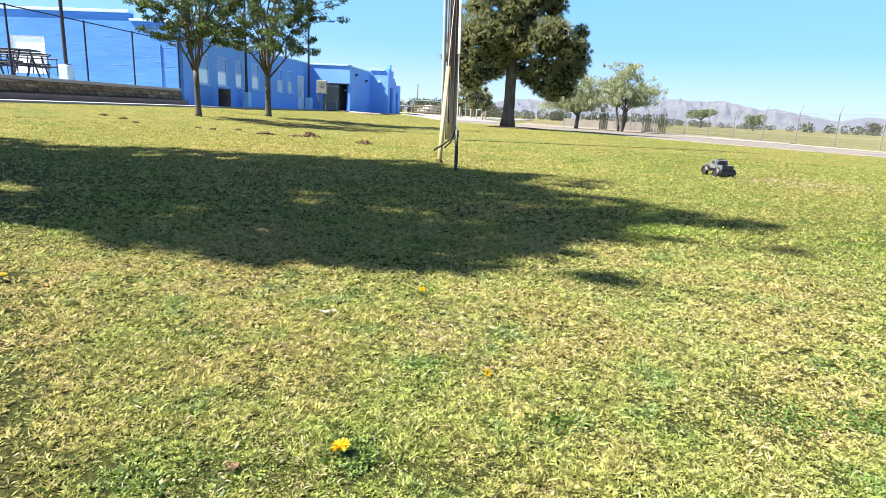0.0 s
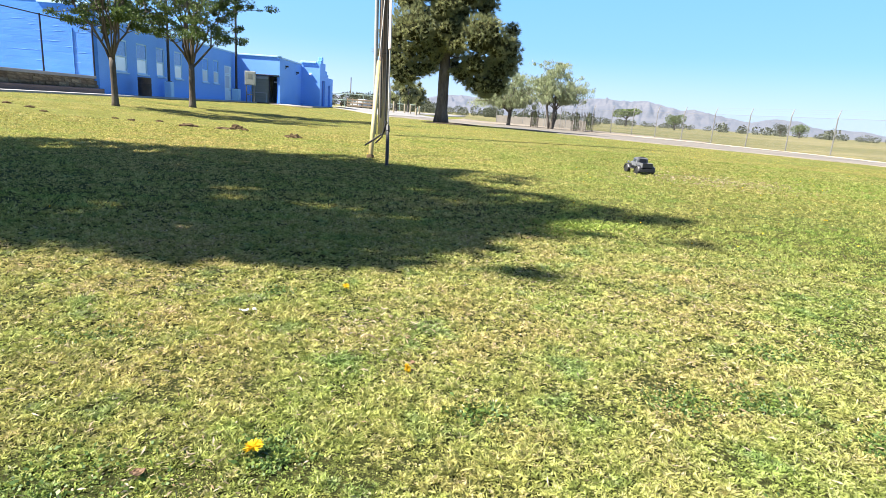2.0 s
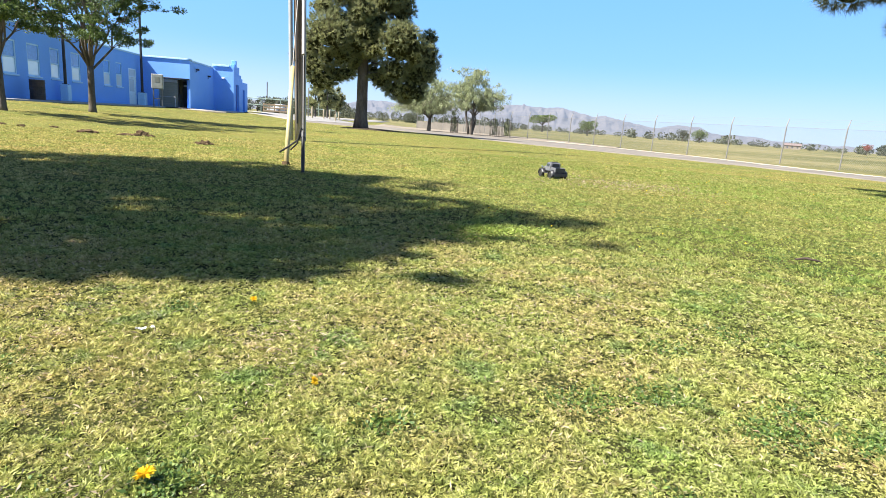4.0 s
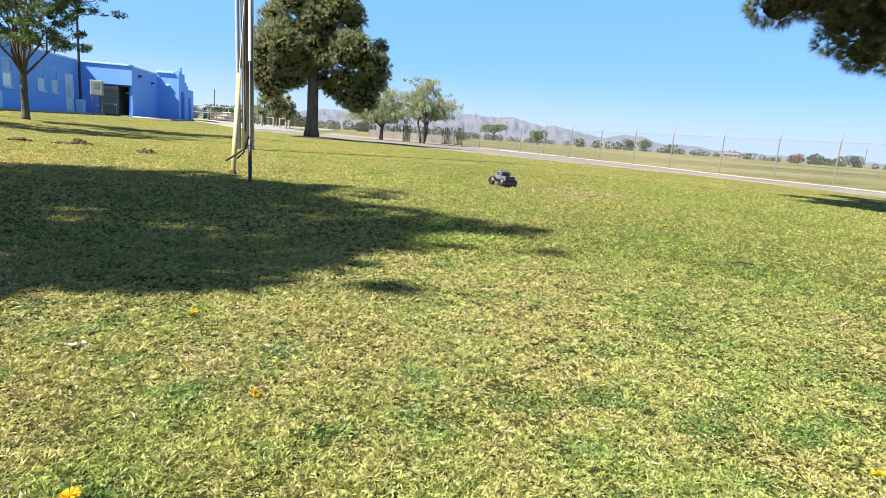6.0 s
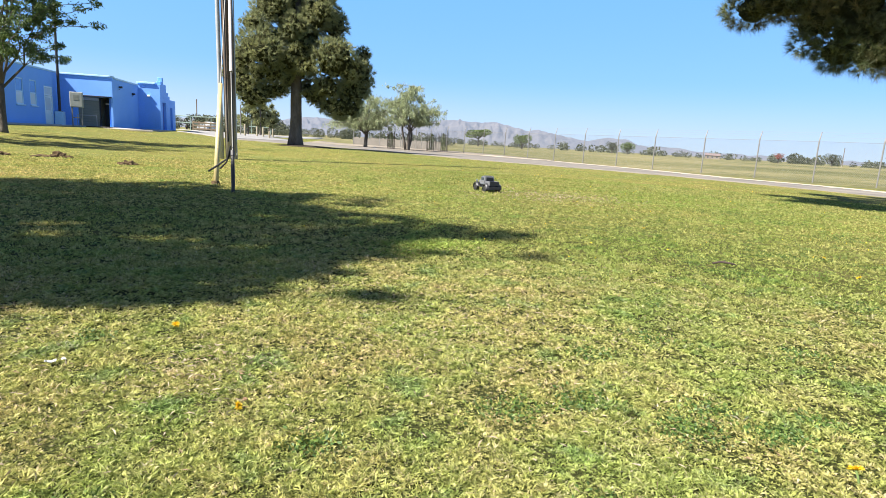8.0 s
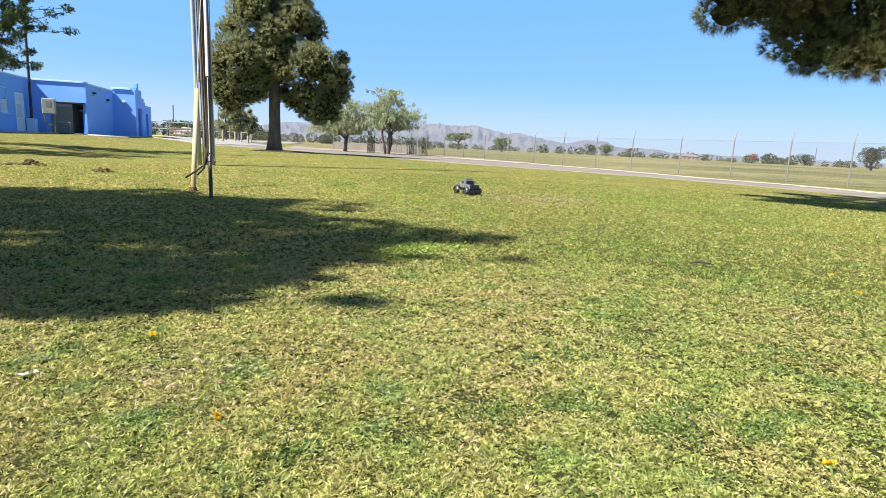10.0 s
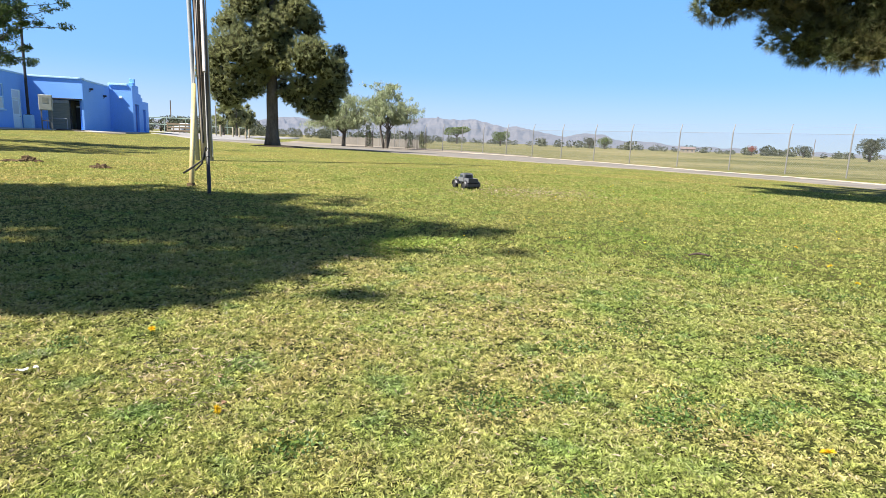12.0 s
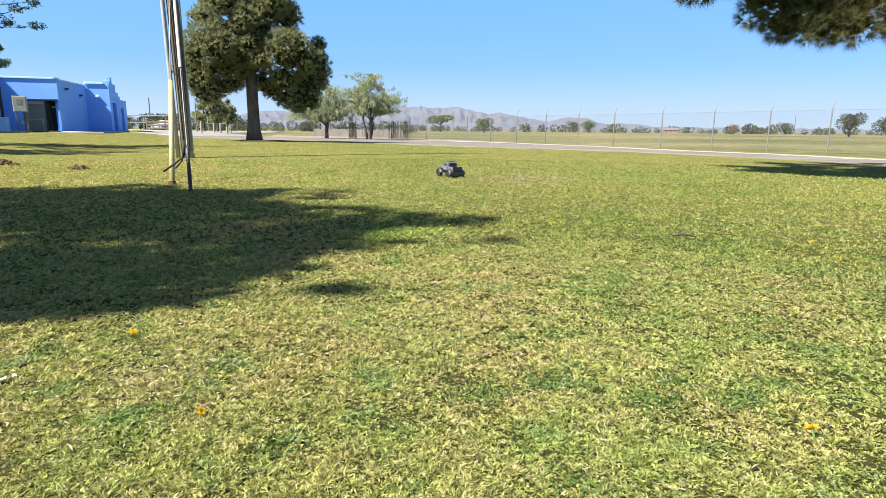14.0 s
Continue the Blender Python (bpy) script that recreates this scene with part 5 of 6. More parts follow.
for i in range(-5, 16):
    s, wide = 3.05 * i + SLIP.get(i, 0.0), 1.0 + (SLIP.get(i + 1, 0.0) - SLIP.get(i, 0.0)) / 3.05
    p = A0 + DIR * s
    m = pose(p[0], p[1], gz(*p), 0, 0, yaw)
    mesh_part("post", post_me, fence_e, "", m)
    if i < 15:
        mesh_part("wire_mesh", bay, fence_e, "", m @ Matrix.Diagonal((1, wide, 1, 1)))
        part("top_rail", tube([tuple(m @ Vector((0, 0.03, 1.98))), tuple(m @ Vector((0, 3.05 * wide - 0.03, 1.98)))], 0.007, 6), M["grey_metal"], fence_e)
        for k in (0.3, 0.62, 0.95):
            q = Vector((0.02 + 0.12 * k, 0, 2.1 + 0.35 * k))
            part("barbed_wire", tube([tuple(m @ q), tuple(m @ (q + Vector((0, 1.52 * wide, -0.03)))), tuple(m @ (q + Vector((0, 3.05 * wide, 0))))], 0.004, 4), M["wire"], fence_e)

# ---- beyond the road ----
screen = thing("screen_fence", pose(0, 0, 0), "tan mesh screen fence behind the roadside trees", "fence")
pts = [polar(b, d) for b, d in ((4.5, 74), (7.0, 71), (9.0, 68), (11.0, 66), (12.9, 64))]
for (x0, y0, z0), (x1, y1, z1) in zip(pts, pts[1:]):
    n = 9
    for i in range(n):
        bm = bmesh.new()
        u0, u1 = i / n, (i + 0.995) / n
        a, b = Vector((x0 + (x1 - x0) * u0, y0 + (y1 - y0) * u0, z0)), Vector((x0 + (x1 - x0) * u1, y0 + (y1 - y0) * u1, z1))
        h = 0.9 + 0.06 * math.sin(i * 2.3)
        vs = [bm.verts.new(v) for v in (a, b, b + Vector((0, 0, h)), a + Vector((0, 0, h)), a + Vector((0, 0.04, 0)), b + Vector((0, 0.04, 0)), b + Vector((0, 0.04, h)), a + Vector((0, 0.04, h)))]
        for q in ((0, 1, 2, 3), (5, 4, 7, 6), (3, 2, 6, 7), (1, 5, 6, 2), (4, 0, 3, 7)):
            bm.faces.new([vs[k] for k in q])
        part("panel", bm, M["tan_screen"], screen)
    part("post", tube([(x0, y0, z0), (x0, y0, z0 + 1.7)], 0.04, 6), M["grey_metal"], screen)


def tree_cage(x, y, w, h, label):
    c = thing("wire_cage", pose(x, y, gz(x, y)), label, "cage", "wire cages under the roadside trees")
    for k in range(14):
        a = 2 * math.pi * k / 14
        px, py = w * math.cos(a), w * math.sin(a)
        part("bar", tube([(px, py, 0), (px, py, h * (1 + 0.06 * math.sin(k * 2.1)))], 0.014, 5), M["stick"], c)
    g = np.random.default_rng(int(1000 * w + 10 * abs(x)))
    n = 200
    zz = g.uniform(0.05, 0.95, n)
    rr = w * 0.75 * np.sqrt(g.uniform(0, 1, n)) * (1.1 - 0.7 * zz)
    aa = g.uniform(0, 6.28, n)
    v, f = leaves(np.stack([rr * np.cos(aa), rr * np.sin(aa), zz * h], -1), g.normal(size=(n, 3)) * 0.4 + [0, 0, 1], 0.16, 0.06, g)
    mesh_part("shrub", quads("shrub", v, f, M["needles"]), c, "dark upright shrub inside the cage")
    for z in (0.15, 0.5 * h, 0.93 * h):
        part("hoop", tube([(w * math.cos(a), w * math.sin(a), z) for a in np.linspace(0, 2 * math.pi, 21)], 0.01, 5), M["stick"], c)
    return c


tree_cage(*polar(8.1, 56)[:2], 0.35, 1.55, "narrow dark wire cage beyond the road")
tree_cage(*polar(12.0, 54)[:2], 0.45, 1.6, "dark wire cage beside the leaning tree")
tree_cage(*polar(13.1, 54.5)[:2], 0.45, 1.65, "dark wire cage beside the leaning tree")


def bollard(x, y, h):
    b = thing("bollard", pose(x, y, gz(x, y)), "cream painted post at the parking edge", "post", "parking posts")
    part("post", tube([(0, 0, -0.1), (0, 0, h - 0.04), (0, 0, h)], [0.085, 0.085, 0.06], 12), M["bollard"], b)
    return b


for b, d, h in ((-5.35, 58, 1.05), (-4.3, 62, 0.95), (-3.75, 63, 0.95), (-3.2, 60, 0.7), (-2.9, 66, 0.9)):
    bollard(*polar(b, d)[:2], h)
rl = thing("timber_railing", pose(*polar(-8.5, 74), 0, 0, 8), "low tan timber railing at the parking apron", "railing")
for z in (0.25, 0.6, 0.95):
    part("rail", box(-1.6, 1.6, -0.03, 0.03, z - 0.09, z + 0.09, 0.01), M["tan_wood"], rl)
for x in (-1.55, -0.93, -0.31, 0.31, 0.93, 1.55):
    part("post", box(x - 0.06, x + 0.06, 0.031, 0.15, -0.05, 1.1, 0.01), M["tan_wood"], rl)
M["green_rail"] = mat("pale_green_rail_paint", worn((0.2, 0.27, 0.22), (0.27, 0.34, 0.28), 2, 60, 0.002), 0.6)
gf = thing("green_rail_fence", pose(*polar(-10.6, 84), 0, 0, 6), "long pale green pipe rail fence beyond the building", "fence")
for k in range(9):
    part("post", tube([(-9 + 2.5 * k, 0, 0), (-9 + 2.5 * k, 0, 1.8)], 0.05, 6), M["green_rail"], gf)
for z in (0.9, 1.75):
    part("rail", tube([(-9, 0, z), (11, 0, z)], 0.06, 6), M["green_rail"], gf)


def car(m, paint, label, pickup=False, length=4.5):
    c = thing("parked_car", m, label, "car", "parked cars")
    bm = bmesh.new()
    L = length
    prof = [(-L / 2, 0.35), (-L / 2, 0.85), (-L / 2 + 0.1, 0.95), (-L * 0.1 if pickup else -L * 0.42, 0.98), (-L * 0.06 if pickup else -L * 0.28, 1.5), (L * 0.1, 1.52), (L * 0.24, 1.0), (L / 2 - 0.1, 0.85), (L / 2, 0.7), (L / 2, 0.35)]
    left = [bm.verts.new((x, -0.85 if z < 1.2 else -0.68, z)) for x, z in prof]
    right = [bm.verts.new((x, 0.85 if z < 1.2 else 0.68, z)) for x, z in prof]
    bm.faces.new(left)
    bm.faces.new(right[::-1])
    for i in range(len(prof)):
        j = (i + 1) % len(prof)
        bm.faces.new((left[j], left[i], right[i], right[j]))
    bmesh.ops.bevel(bm, geom=bm.edges[:], offset=0.05, segments=2, affect="EDGES")
    body = part("body", bm, paint, c, smooth_faces=False)
    part("side_window", box(-L * 0.04 if pickup else -L * 0.24, L * 0.1, -0.79, -0.74, 1.05, 1.42, 0.02), M["glass"], c)
    part("side_window", box(-L * 0.04 if pickup else -L * 0.24, L * 0.1, 0.74, 0.79, 1.05, 1.42, 0.02), M["glass"], c)
    for sx in (-L * 0.32, L * 0.33):
        for sy in (-0.8, 0.8):
            w = part("wheel", tube([(sx, sy - 0.11, 0.33), (sx, sy + 0.11, 0.33)], 0.33, 18), M["rubber"], c)
            part("rim", tube([(sx, sy - 0.118, 0.33), (sx, sy + 0.118, 0.33)], 0.19, 14), M["grey_metal"], w)
    for sy in (-0.6, 0.6):
        part("tail_lamp", box(-L / 2 - 0.012, -L / 2 + 0.03, sy - 0.12, sy + 0.12, 0.66, 0.8, 0.01), M["leaf_red"], c)
    return c


car(pose(*polar(-9.75, 150), 0, 0, 80), M["car_black"], "black parked car on the apron")
car(pose(*polar(-8.3, 104), 0, 0, 70), M["car_white"], "white parked pickup truck behind the railing", True, 5.2)
car(pose(*polar(-2.2, 165), 0, 0, 12), M["car_grey"], "silver parked car beyond the road")
gp = thing("steel_pole", pose(*polar(-5.72, 60)), "thin grey steel pole at the parking edge", "pole")
part("shaft", tube([(0, 0, -0.1), (0, 0, 2.75)], 0.05, 8), M["grey_metal"], gp)
part("cap", tube([(0, 0, 2.751), (0, 0, 2.8)], [0.06, 0.03], 8), M["grey_metal"], gp)

# pines and trees far behind
for k, (b, d, h, r) in enumerate(((-5.1, 76, 4.2, 0.13), (-4.0, 74, 3.9, 0.12), (-3.2, 78, 3.6, 0.12))):
    x, y, z = polar(b, d)
    g = np.random.default_rng(60 + k)
    pf = [(x + float(g.uniform(-0.9, 0.9)), y + float(g.uniform(-0.9, 0.9)), z + 1.5 + (h - 1.5) * u, 0.65 * (1.1 - 0.5 * u)) for u in np.linspace(0, 1, 9)]
    pine_tree(x, y, pf, h, r, 70 + k, "small pine beside the parking apron", 200, 12, 0.34, 0.06)


def far_tree(b, d, base, height, spread, material, label, flat=0.55, trunk=0.35, n=1500, seed=0):
    """A distant single tree: a trunk, a few limbs and a ragged crown."""
    g = np.random.default_rng(900 + seed)
    x, y, z = polar(b, d)
    t = thing("field_tree", pose(x, y, z), label, "tree", "single trees in the field")
    bm = bmesh.new()
    tube([(0, 0, -0.2), (0.1, 0, base * 0.6), (0.0, 0, base * 1.3)], [trunk, trunk * 0.7, trunk * 0.5], 7, bm)
    ends = []
    for k in range(6):
        a = k * 1.05 + float(g.uniform(-0.3, 0.3))
        e = (math.cos(a) * spread * 0.6, math.sin(a) * spread * 0.6, base + (height - base) * float(g.uniform(0.35, 0.75)))
        limb(bm, (0, 0, base), e, trunk * 0.4, 0.05, g, 4, -0.1, 5)
        ends.append(e)
    part("trunk", bm, M["bark"], t)
    n = 2 * n
    w = sphere_ways(n, g)
    cl = np.array(ends + [(0, 0, base + (height - base) * 0.6)] * 3)[g.integers(0, 9, n)]
    p = cl + w * (spread * 0.5 * g.uniform(0.3, 1, n) ** 0.5)[:, None] * [1, 1, flat]
    v, f = leaves(p, w + g.normal(size=(n, 3)) * 0.5, spread * 0.1, spread * 0.07, g)
    mesh_part("crown", quads("crown", v, f, material), t)
    return t


M["leaf_mid"] = mat("field_tree_leaf", per_piece([(0.0, (0.066, 0.099, 0.0264)), (1.0, (0.145, 0.185, 0.0594))], True, None, 0.25), 0.6)
far_tree(16.45, 230, 2.6, 6.6, 4.8, M["leaf_mid"], "spreading umbrella-shaped tree in the field", 0.4, 0.4, 1800, 1)
far_tree(20.65, 200, 1.4, 4.6, 2.9, M["leaf_mid"], "round green tree in the field", 0.8, 0.3, 1500, 2)
far_tree(51.0, 190, 1.6, 6.0, 3.2, M["leaf_far"], "tall dark tree at the field edge", 0.95, 0.35, 1800, 3)
far_tree(42.7, 260, 1.2, 4.0, 1.7, M["leaf_red"], "small reddish tree in the field", 1.0, 0.2, 700, 4)
far_tree(30.4, 280, 1.4, 5.2, 3.4, M["leaf_mid"], "green tree at the far side of the field", 0.8, 0.3, 1200, 5)
far_tree(29.0, 300, 1.4, 5.6, 3.0, M["leaf_far"], "dark tree at the far side of the field", 0.9, 0.3, 1000, 6)
far_tree(53.5, 180, 1.2, 4.4, 3.4, M["leaf_far"], "dark bushy tree at the field edge", 0.8, 0.3, 1400, 7)
far_tree(46.5, 300, 1.2, 5.0, 3.2, M["leaf_far"], "dark tree at the far side of the field", 0.9, 0.3, 900, 8)


def treeline(name, b0, b1, d0, d1, count, h0, h1, label, seed, n=90, leaf=0.26, gappy=False):
    """Far woods: ragged crowns in a row."""
    g = np.random.default_rng(seed)
    vs, fs, base = [], [], 0
    for _ in range(count):
        b, d = g.uniform(b0, b1), g.uniform(d0, d1)
        if gappy and noise.noise(Vector((float(b) * 1.4, 9.0, seed))) + 0.5 * noise.noise(Vector((float(b) * 5.0, 2.0, seed))) < -0.02:
            continue
        x, y, z = polar(float(b), float(d))
        h = (h0 + (h1 - h0) * float(g.uniform()) ** 1.6) * (0.55 + 0.75 * abs(noise.noise(Vector((float(b) * 0.6, 4.0, seed)))))
        w = sphere_ways(n, g)
        p = np.array([x, y, z + h * 0.5]) + w * (g.uniform(0.4, 1, n) ** 0.5)[:, None] * [h * 0.6, h * 0.6, h * 0.5]
        v, f = leaves(p, w + g.normal(size=(n, 3)) * 0.5, h * leaf, h * leaf * 0.75, g)
        vs.append(v)
        fs.append(f + base)
        base += len(v)
    return tagged(new(name, quads(name, np.concatenate(vs), np.concatenate(fs), M["leaf_far"])), label, "trees", kind="stuff")


treeline("far_woods", 3, 62, 330, 460, 1000, 1.4, 6.4, "line of far trees beyond the field", 3, 60, 0.24, True)
treeline("far_woods", -2, 14, 120, 170, 60, 1.5, 4.2, "dark bushes beyond the road", 4, 450, 0.1)
treeline("far_woods", -16, -1, 120, 160, 60, 3.0, 6.0, "green trees beyond the parking apron", 5, 450, 0.1)


def far_house(b, d, w, h, label, wall, roof):
    x, y, z = polar(b, d)
    hs = thing("far_house", pose(x, y, z, 0, 0, -b), label, "house", "far houses")
    part("wall", box(-w / 2, w / 2, -2, 2, -0.2, h), wall, hs)
    bm = bmesh.new()
    a = [bm.verts.new(v) for v in ((-w / 2 - 0.3, -2.3, h), (w / 2 + 0.3, -2.3, h), (w / 2 + 0.3, 2.3, h), (-w / 2 - 0.3, 2.3, h), (-w / 2, 0, h + 1.1), (w / 2, 0, h + 1.1))]
    for q in ((0, 1, 5, 4), (2, 3, 4, 5), (1, 2, 5), (3, 0, 4), (3, 2, 1, 0)):
        bm.faces.new([a[k] for k in q])
    part("roof", bm, roof, hs)
    for k in range(3):
        part("window", box(-w * 0.35 + k * w * 0.3, -w * 0.25 + k * w * 0.3, -2.03, -2.005, h * 0.35, h * 0.75), M["glass"], hs)
    return hs


far_house(37.6, 330, 7, 1.8, "low pale pink house beyond the field", M["dirt"], M["step"])
fp = thing("far_pole", pose(*polar(-9.4, 150)), "thin far power pole", "pole", "far poles")
part("shaft", tube([(0, 0, 0), (0, 0, 7)], 0.12, 6), M["pole_wood"], fp)
copy_thing(fp, pose(*polar(47.2, 260)))

# ---- toy pickup truck on the lawn ----
def toy_truck(m):
    t = thing("toy_pickup_truck", m, "dark grey radio-controlled model of an old pickup truck on the grass", "toy truck")
    G, B = M["toy_grey"], M["toy_black"]
    cab = bmesh.new()
    prof = [(-0.075, 0.105), (-0.078, 0.2), (-0.07, 0.218), (0.035, 0.218), (0.048, 0.205), (0.062, 0.158), (0.064, 0.105)]
    l = [cab.verts.new((x, -0.08 if z < 0.16 else -0.068, z)) for x, z in prof]
    r = [cab.verts.new((x, 0.08 if z < 0.16 else 0.068, z)) for x, z in prof]
    cab.faces.new(l)
    cab.faces.new(r[::-1])
    for i in range(len(prof)):
        j = (i + 1) % len(prof)
        cab.faces.new((l[j], l[i], r[i], r[j]))
    bmesh.ops.bevel(cab, geom=cab.edges[:], offset=0.007, segments=2, affect="EDGES")
    c = part("cab", cab, G, t)
    part("rear_window", box(-0.0815, -0.0765, -0.048, 0.048, 0.16, 0.205, 0.003), M["toy_black"], c)
    part("windscreen", box(0.05, 0.054, -0.05, 0.05, 0.164, 0.2, 0.002), M["glass"], c)
    for s in (-1, 1):
        part("side_window", box(-0.04, 0.03, s * 0.075 - 0.003, s * 0.075 + 0.003, 0.164, 0.2, 0.002), M["glass"], c)
        part("door_handle", box(-0.045, -0.03, s * 0.0815 - 0.003, s * 0.0815 + 0.003, 0.145, 0.149), M["chrome"], c)
    hood = box(0.064, 0.2, -0.05, 0.05, 0.095, 0.162, 0.014, segments=2)
    for v in hood.verts:
        if v.co.x > 0.15:
            v.co.y *= 0.8
            v.co.z -= 0.006
    part("hood", hood, G, t)
    part("grille", box(0.2, 0.206, -0.03, 0.03, 0.1, 0.148, 0.003), M["chrome"], t, "bright radiator grille")
    part("bed_floor", box(-0.225, -0.08, -0.068, 0.068, 0.1, 0.108), B, t)
    for s in (-1, 1):
        part("bed_side", box(-0.225, -0.08, s * 0.068 - 0.004, s * 0.068 + 0.004, 0.1, 0.16, 0.002), G, t)
        part("running_board", box(-0.08, 0.1, s * 0.095 - 0.017, s * 0.095 + 0.017, 0.074, 0.082, 0.002), B, t)
        part("headlamp", tube([(0.185, s * 0.062, 0.142), (0.205, s * 0.062, 0.142)], [0.012, 0.016], 10), M["chrome"], t)
    part("tailgate", box(-0.231, -0.224, -0.066, 0.066, 0.102, 0.158, 0.002), B, t, "black tailgate")
    part("chassis", box(-0.23, 0.21, -0.045, 0.045, 0.062, 0.094, 0.004), B, t)
    part("rear_bumper", box(-0.245, -0.236, -0.09, 0.09, 0.05, 0.09, 0.003), B, t)
    part("front_bumper", box(0.218, 0.226, -0.09, 0.09, 0.066, 0.084, 0.003), M["chrome"], t)
    for s in (-1, 1):
        for x, front in ((0.15, True), (-0.155, False)):
            bm = bmesh.new()
            n = 12
            arch = [(x + 0.066 * math.cos(a), 0.06 + 0.066 * math.sin(a)) for a in np.linspace(math.pi * 0.98, 0.05 if front else 0.02, n)]
            if front:
                arch = [(x - 0.075, 0.076)] + arch[2:]
            y0, y1 = s * 0.052, s * 0.112
            rows = [[bm.verts.new((px, yy, pz + dz)) for px, pz in arch] for yy, dz in ((y0, 0.004), ((y0 + y1) / 2, 0.006), (y1, -0.004), (y1, -0.016), (y0, -0.004))]
            for p, q in zip(rows, rows[1:] + rows[:1]):
                for i in range(len(arch) - 1):
                    bm.faces.new((p[i], p[i + 1], q[i + 1], q[i]) if s > 0 else (p[i + 1], p[i], q[i], q[i + 1]))
            f = part("fender", bm, B, t, "swept fender", True)
            part("fender_trim", tube([(px, y1 + s * 0.001, pz - 0.004) for px, pz in arch], 0.002, 6), M["toy_grey"], f, "pale edge line")
            w = part("wheel", tube([(x, s * 0.066, 0.05), (x, s * 0.072, 0.05), (x, s * 0.106, 0.05), (x, s * 0.112, 0.05)], [0.043, 0.05, 0.05, 0.043], 22), M["rubber"], t)
            part("rim", tube([(x, s * 0.1, 0.05), (x, s * 0.1135, 0.05)], [0.029, 0.026], 16), M["toy_black"], w)
    part("roof_rack", box(-0.05, 0.02, -0.045, 0.045, 0.2185, 0.224, 0.002), B, t)
    return t


toy_truck(pose(2.655, 8.24, gz(2.655, 8.24) - 0.012, 0, 0, 98)).scale = (1.08, 1.08, 1.08)

# ---- turned soil, litter, twigs ----
def mound(x, y, r, h, seed):
    bm = bmesh.new()
    bmesh.ops.create_icosphere(bm, subdivisions=4, radius=1)
    for v in bm.verts:
        k = 1 + 0.45 * noise.fractal(Vector((v.co.x * 2.2, v.co.y * 2.2, v.co.z * 2 + seed)), 1.0, 2.0, 4)
        v.co = (v.co.x * r * k, v.co.y * r * k * 0.7, max(v.co.z, -0.3) * h * k)
    t = tagged(new("soil_mound", bpy.data.meshes.new("soil_mound")), "small mound of turned brown soil on the grass", "mound", "mounds on the lawn")
    bm.to_mesh(t.data)
    bm.free()
    t.data.materials.append(M["soil"])
    t.matrix_world = pose(x, y, gz(x, y))
    return t


for k, (x, y, r, h) in enumerate([(-2.85, 10.75, 0.14, 0.07), (-4.38, 12.2, 0.14, 0.1), (-4.62, 12.1, 0.2, 0.04), (-4.15, 12.0, 0.07, 0.05), (-5.33, 12.1, 0.18, 0.06), (-5.5, 12.3, 0.1, 0.04), (-6.6, 12.3, 0.07, 0.04), (-7.0, 12.4, 0.07, 0.03), (-8.9, 12.6, 0.09, 0.04), (-9.6, 12.9, 0.09, 0.04), (-8.2, 12.0, 0.08, 0.03), (-6.3, 12.9, 0.08, 0.03)]):
    mound(x, y, r, h, k * 3.7)


def scrap(name, x, y, material, label, category, size, seed):
    """A crumpled leaf or scrap: a bent thin sheet with thickness."""
    g = np.random.default_rng(seed)
    bm = bmesh.new()
    bmesh.ops.create_grid(bm, x_segments=5, y_segments=4, size=1)
    for v in bm.verts:
        v.co = (v.co.x * size, v.co.y * size * 0.55 * (1.1 - v.co.x ** 2 * 0.8), 0.35 * size * noise.noise(Vector((v.co.x * 1.7 + seed, v.co.y * 1.7, 0))) + 0.2 * size * v.co.x ** 2)
    bmesh.ops.solidify(bm, geom=bm.faces[:], thickness=0.0012)
    ob = tagged(new(name, bpy.data.meshes.new(name)), label, category, category + "s on the grass")
    bm.to_mesh(ob.data)
    bm.free()
    ob.data.materials.append(material)
    ob.matrix_world = pose(x, y, gz(x, y) + 0.015, float(g.uniform(-12, 12)), float(g.uniform(-12, 12)), float(g.uniform(0, 360)))
    return ob


scrap("white_scrap", -0.65, 1.733, M["paper"], "small white crumpled scrap in the grass", "scrap", 0.016, 1)
scrap("white_scrap", -0.622, 1.75, M["paper"], "small white crumpled scrap in the grass", "scrap", 0.01, 2)
for k, (x, y) in enumerate([(-0.1, 1.43), (-0.55, 0.9), (-0.3, 0.82), (2.2, 2.6)]):
    scrap("dead_leaf", x, y, M["litter"], "curled rusty brown dead leaf in the grass", "leaf", 0.01 + 0.003 * (k % 3), 10 + k)
tw = thing("twig", pose(2.64, 3.1, 0.02, 0, 0, -25), "short dark twig lying on the grass", "twig")
part("stem", tube([(-0.07, 0, 0), (-0.02, 0.008, 0.012), (0.03, -0.004, 0.01), (0.075, 0.006, 0.0)], [0.006, 0.008, 0.007, 0.003], 7), M["stick"], tw)
part("side_shoot", tube([(-0.02, 0.008, 0.012), (0.01, 0.03, 0.02)], [0.004, 0.002], 6), M["stick"], tw)

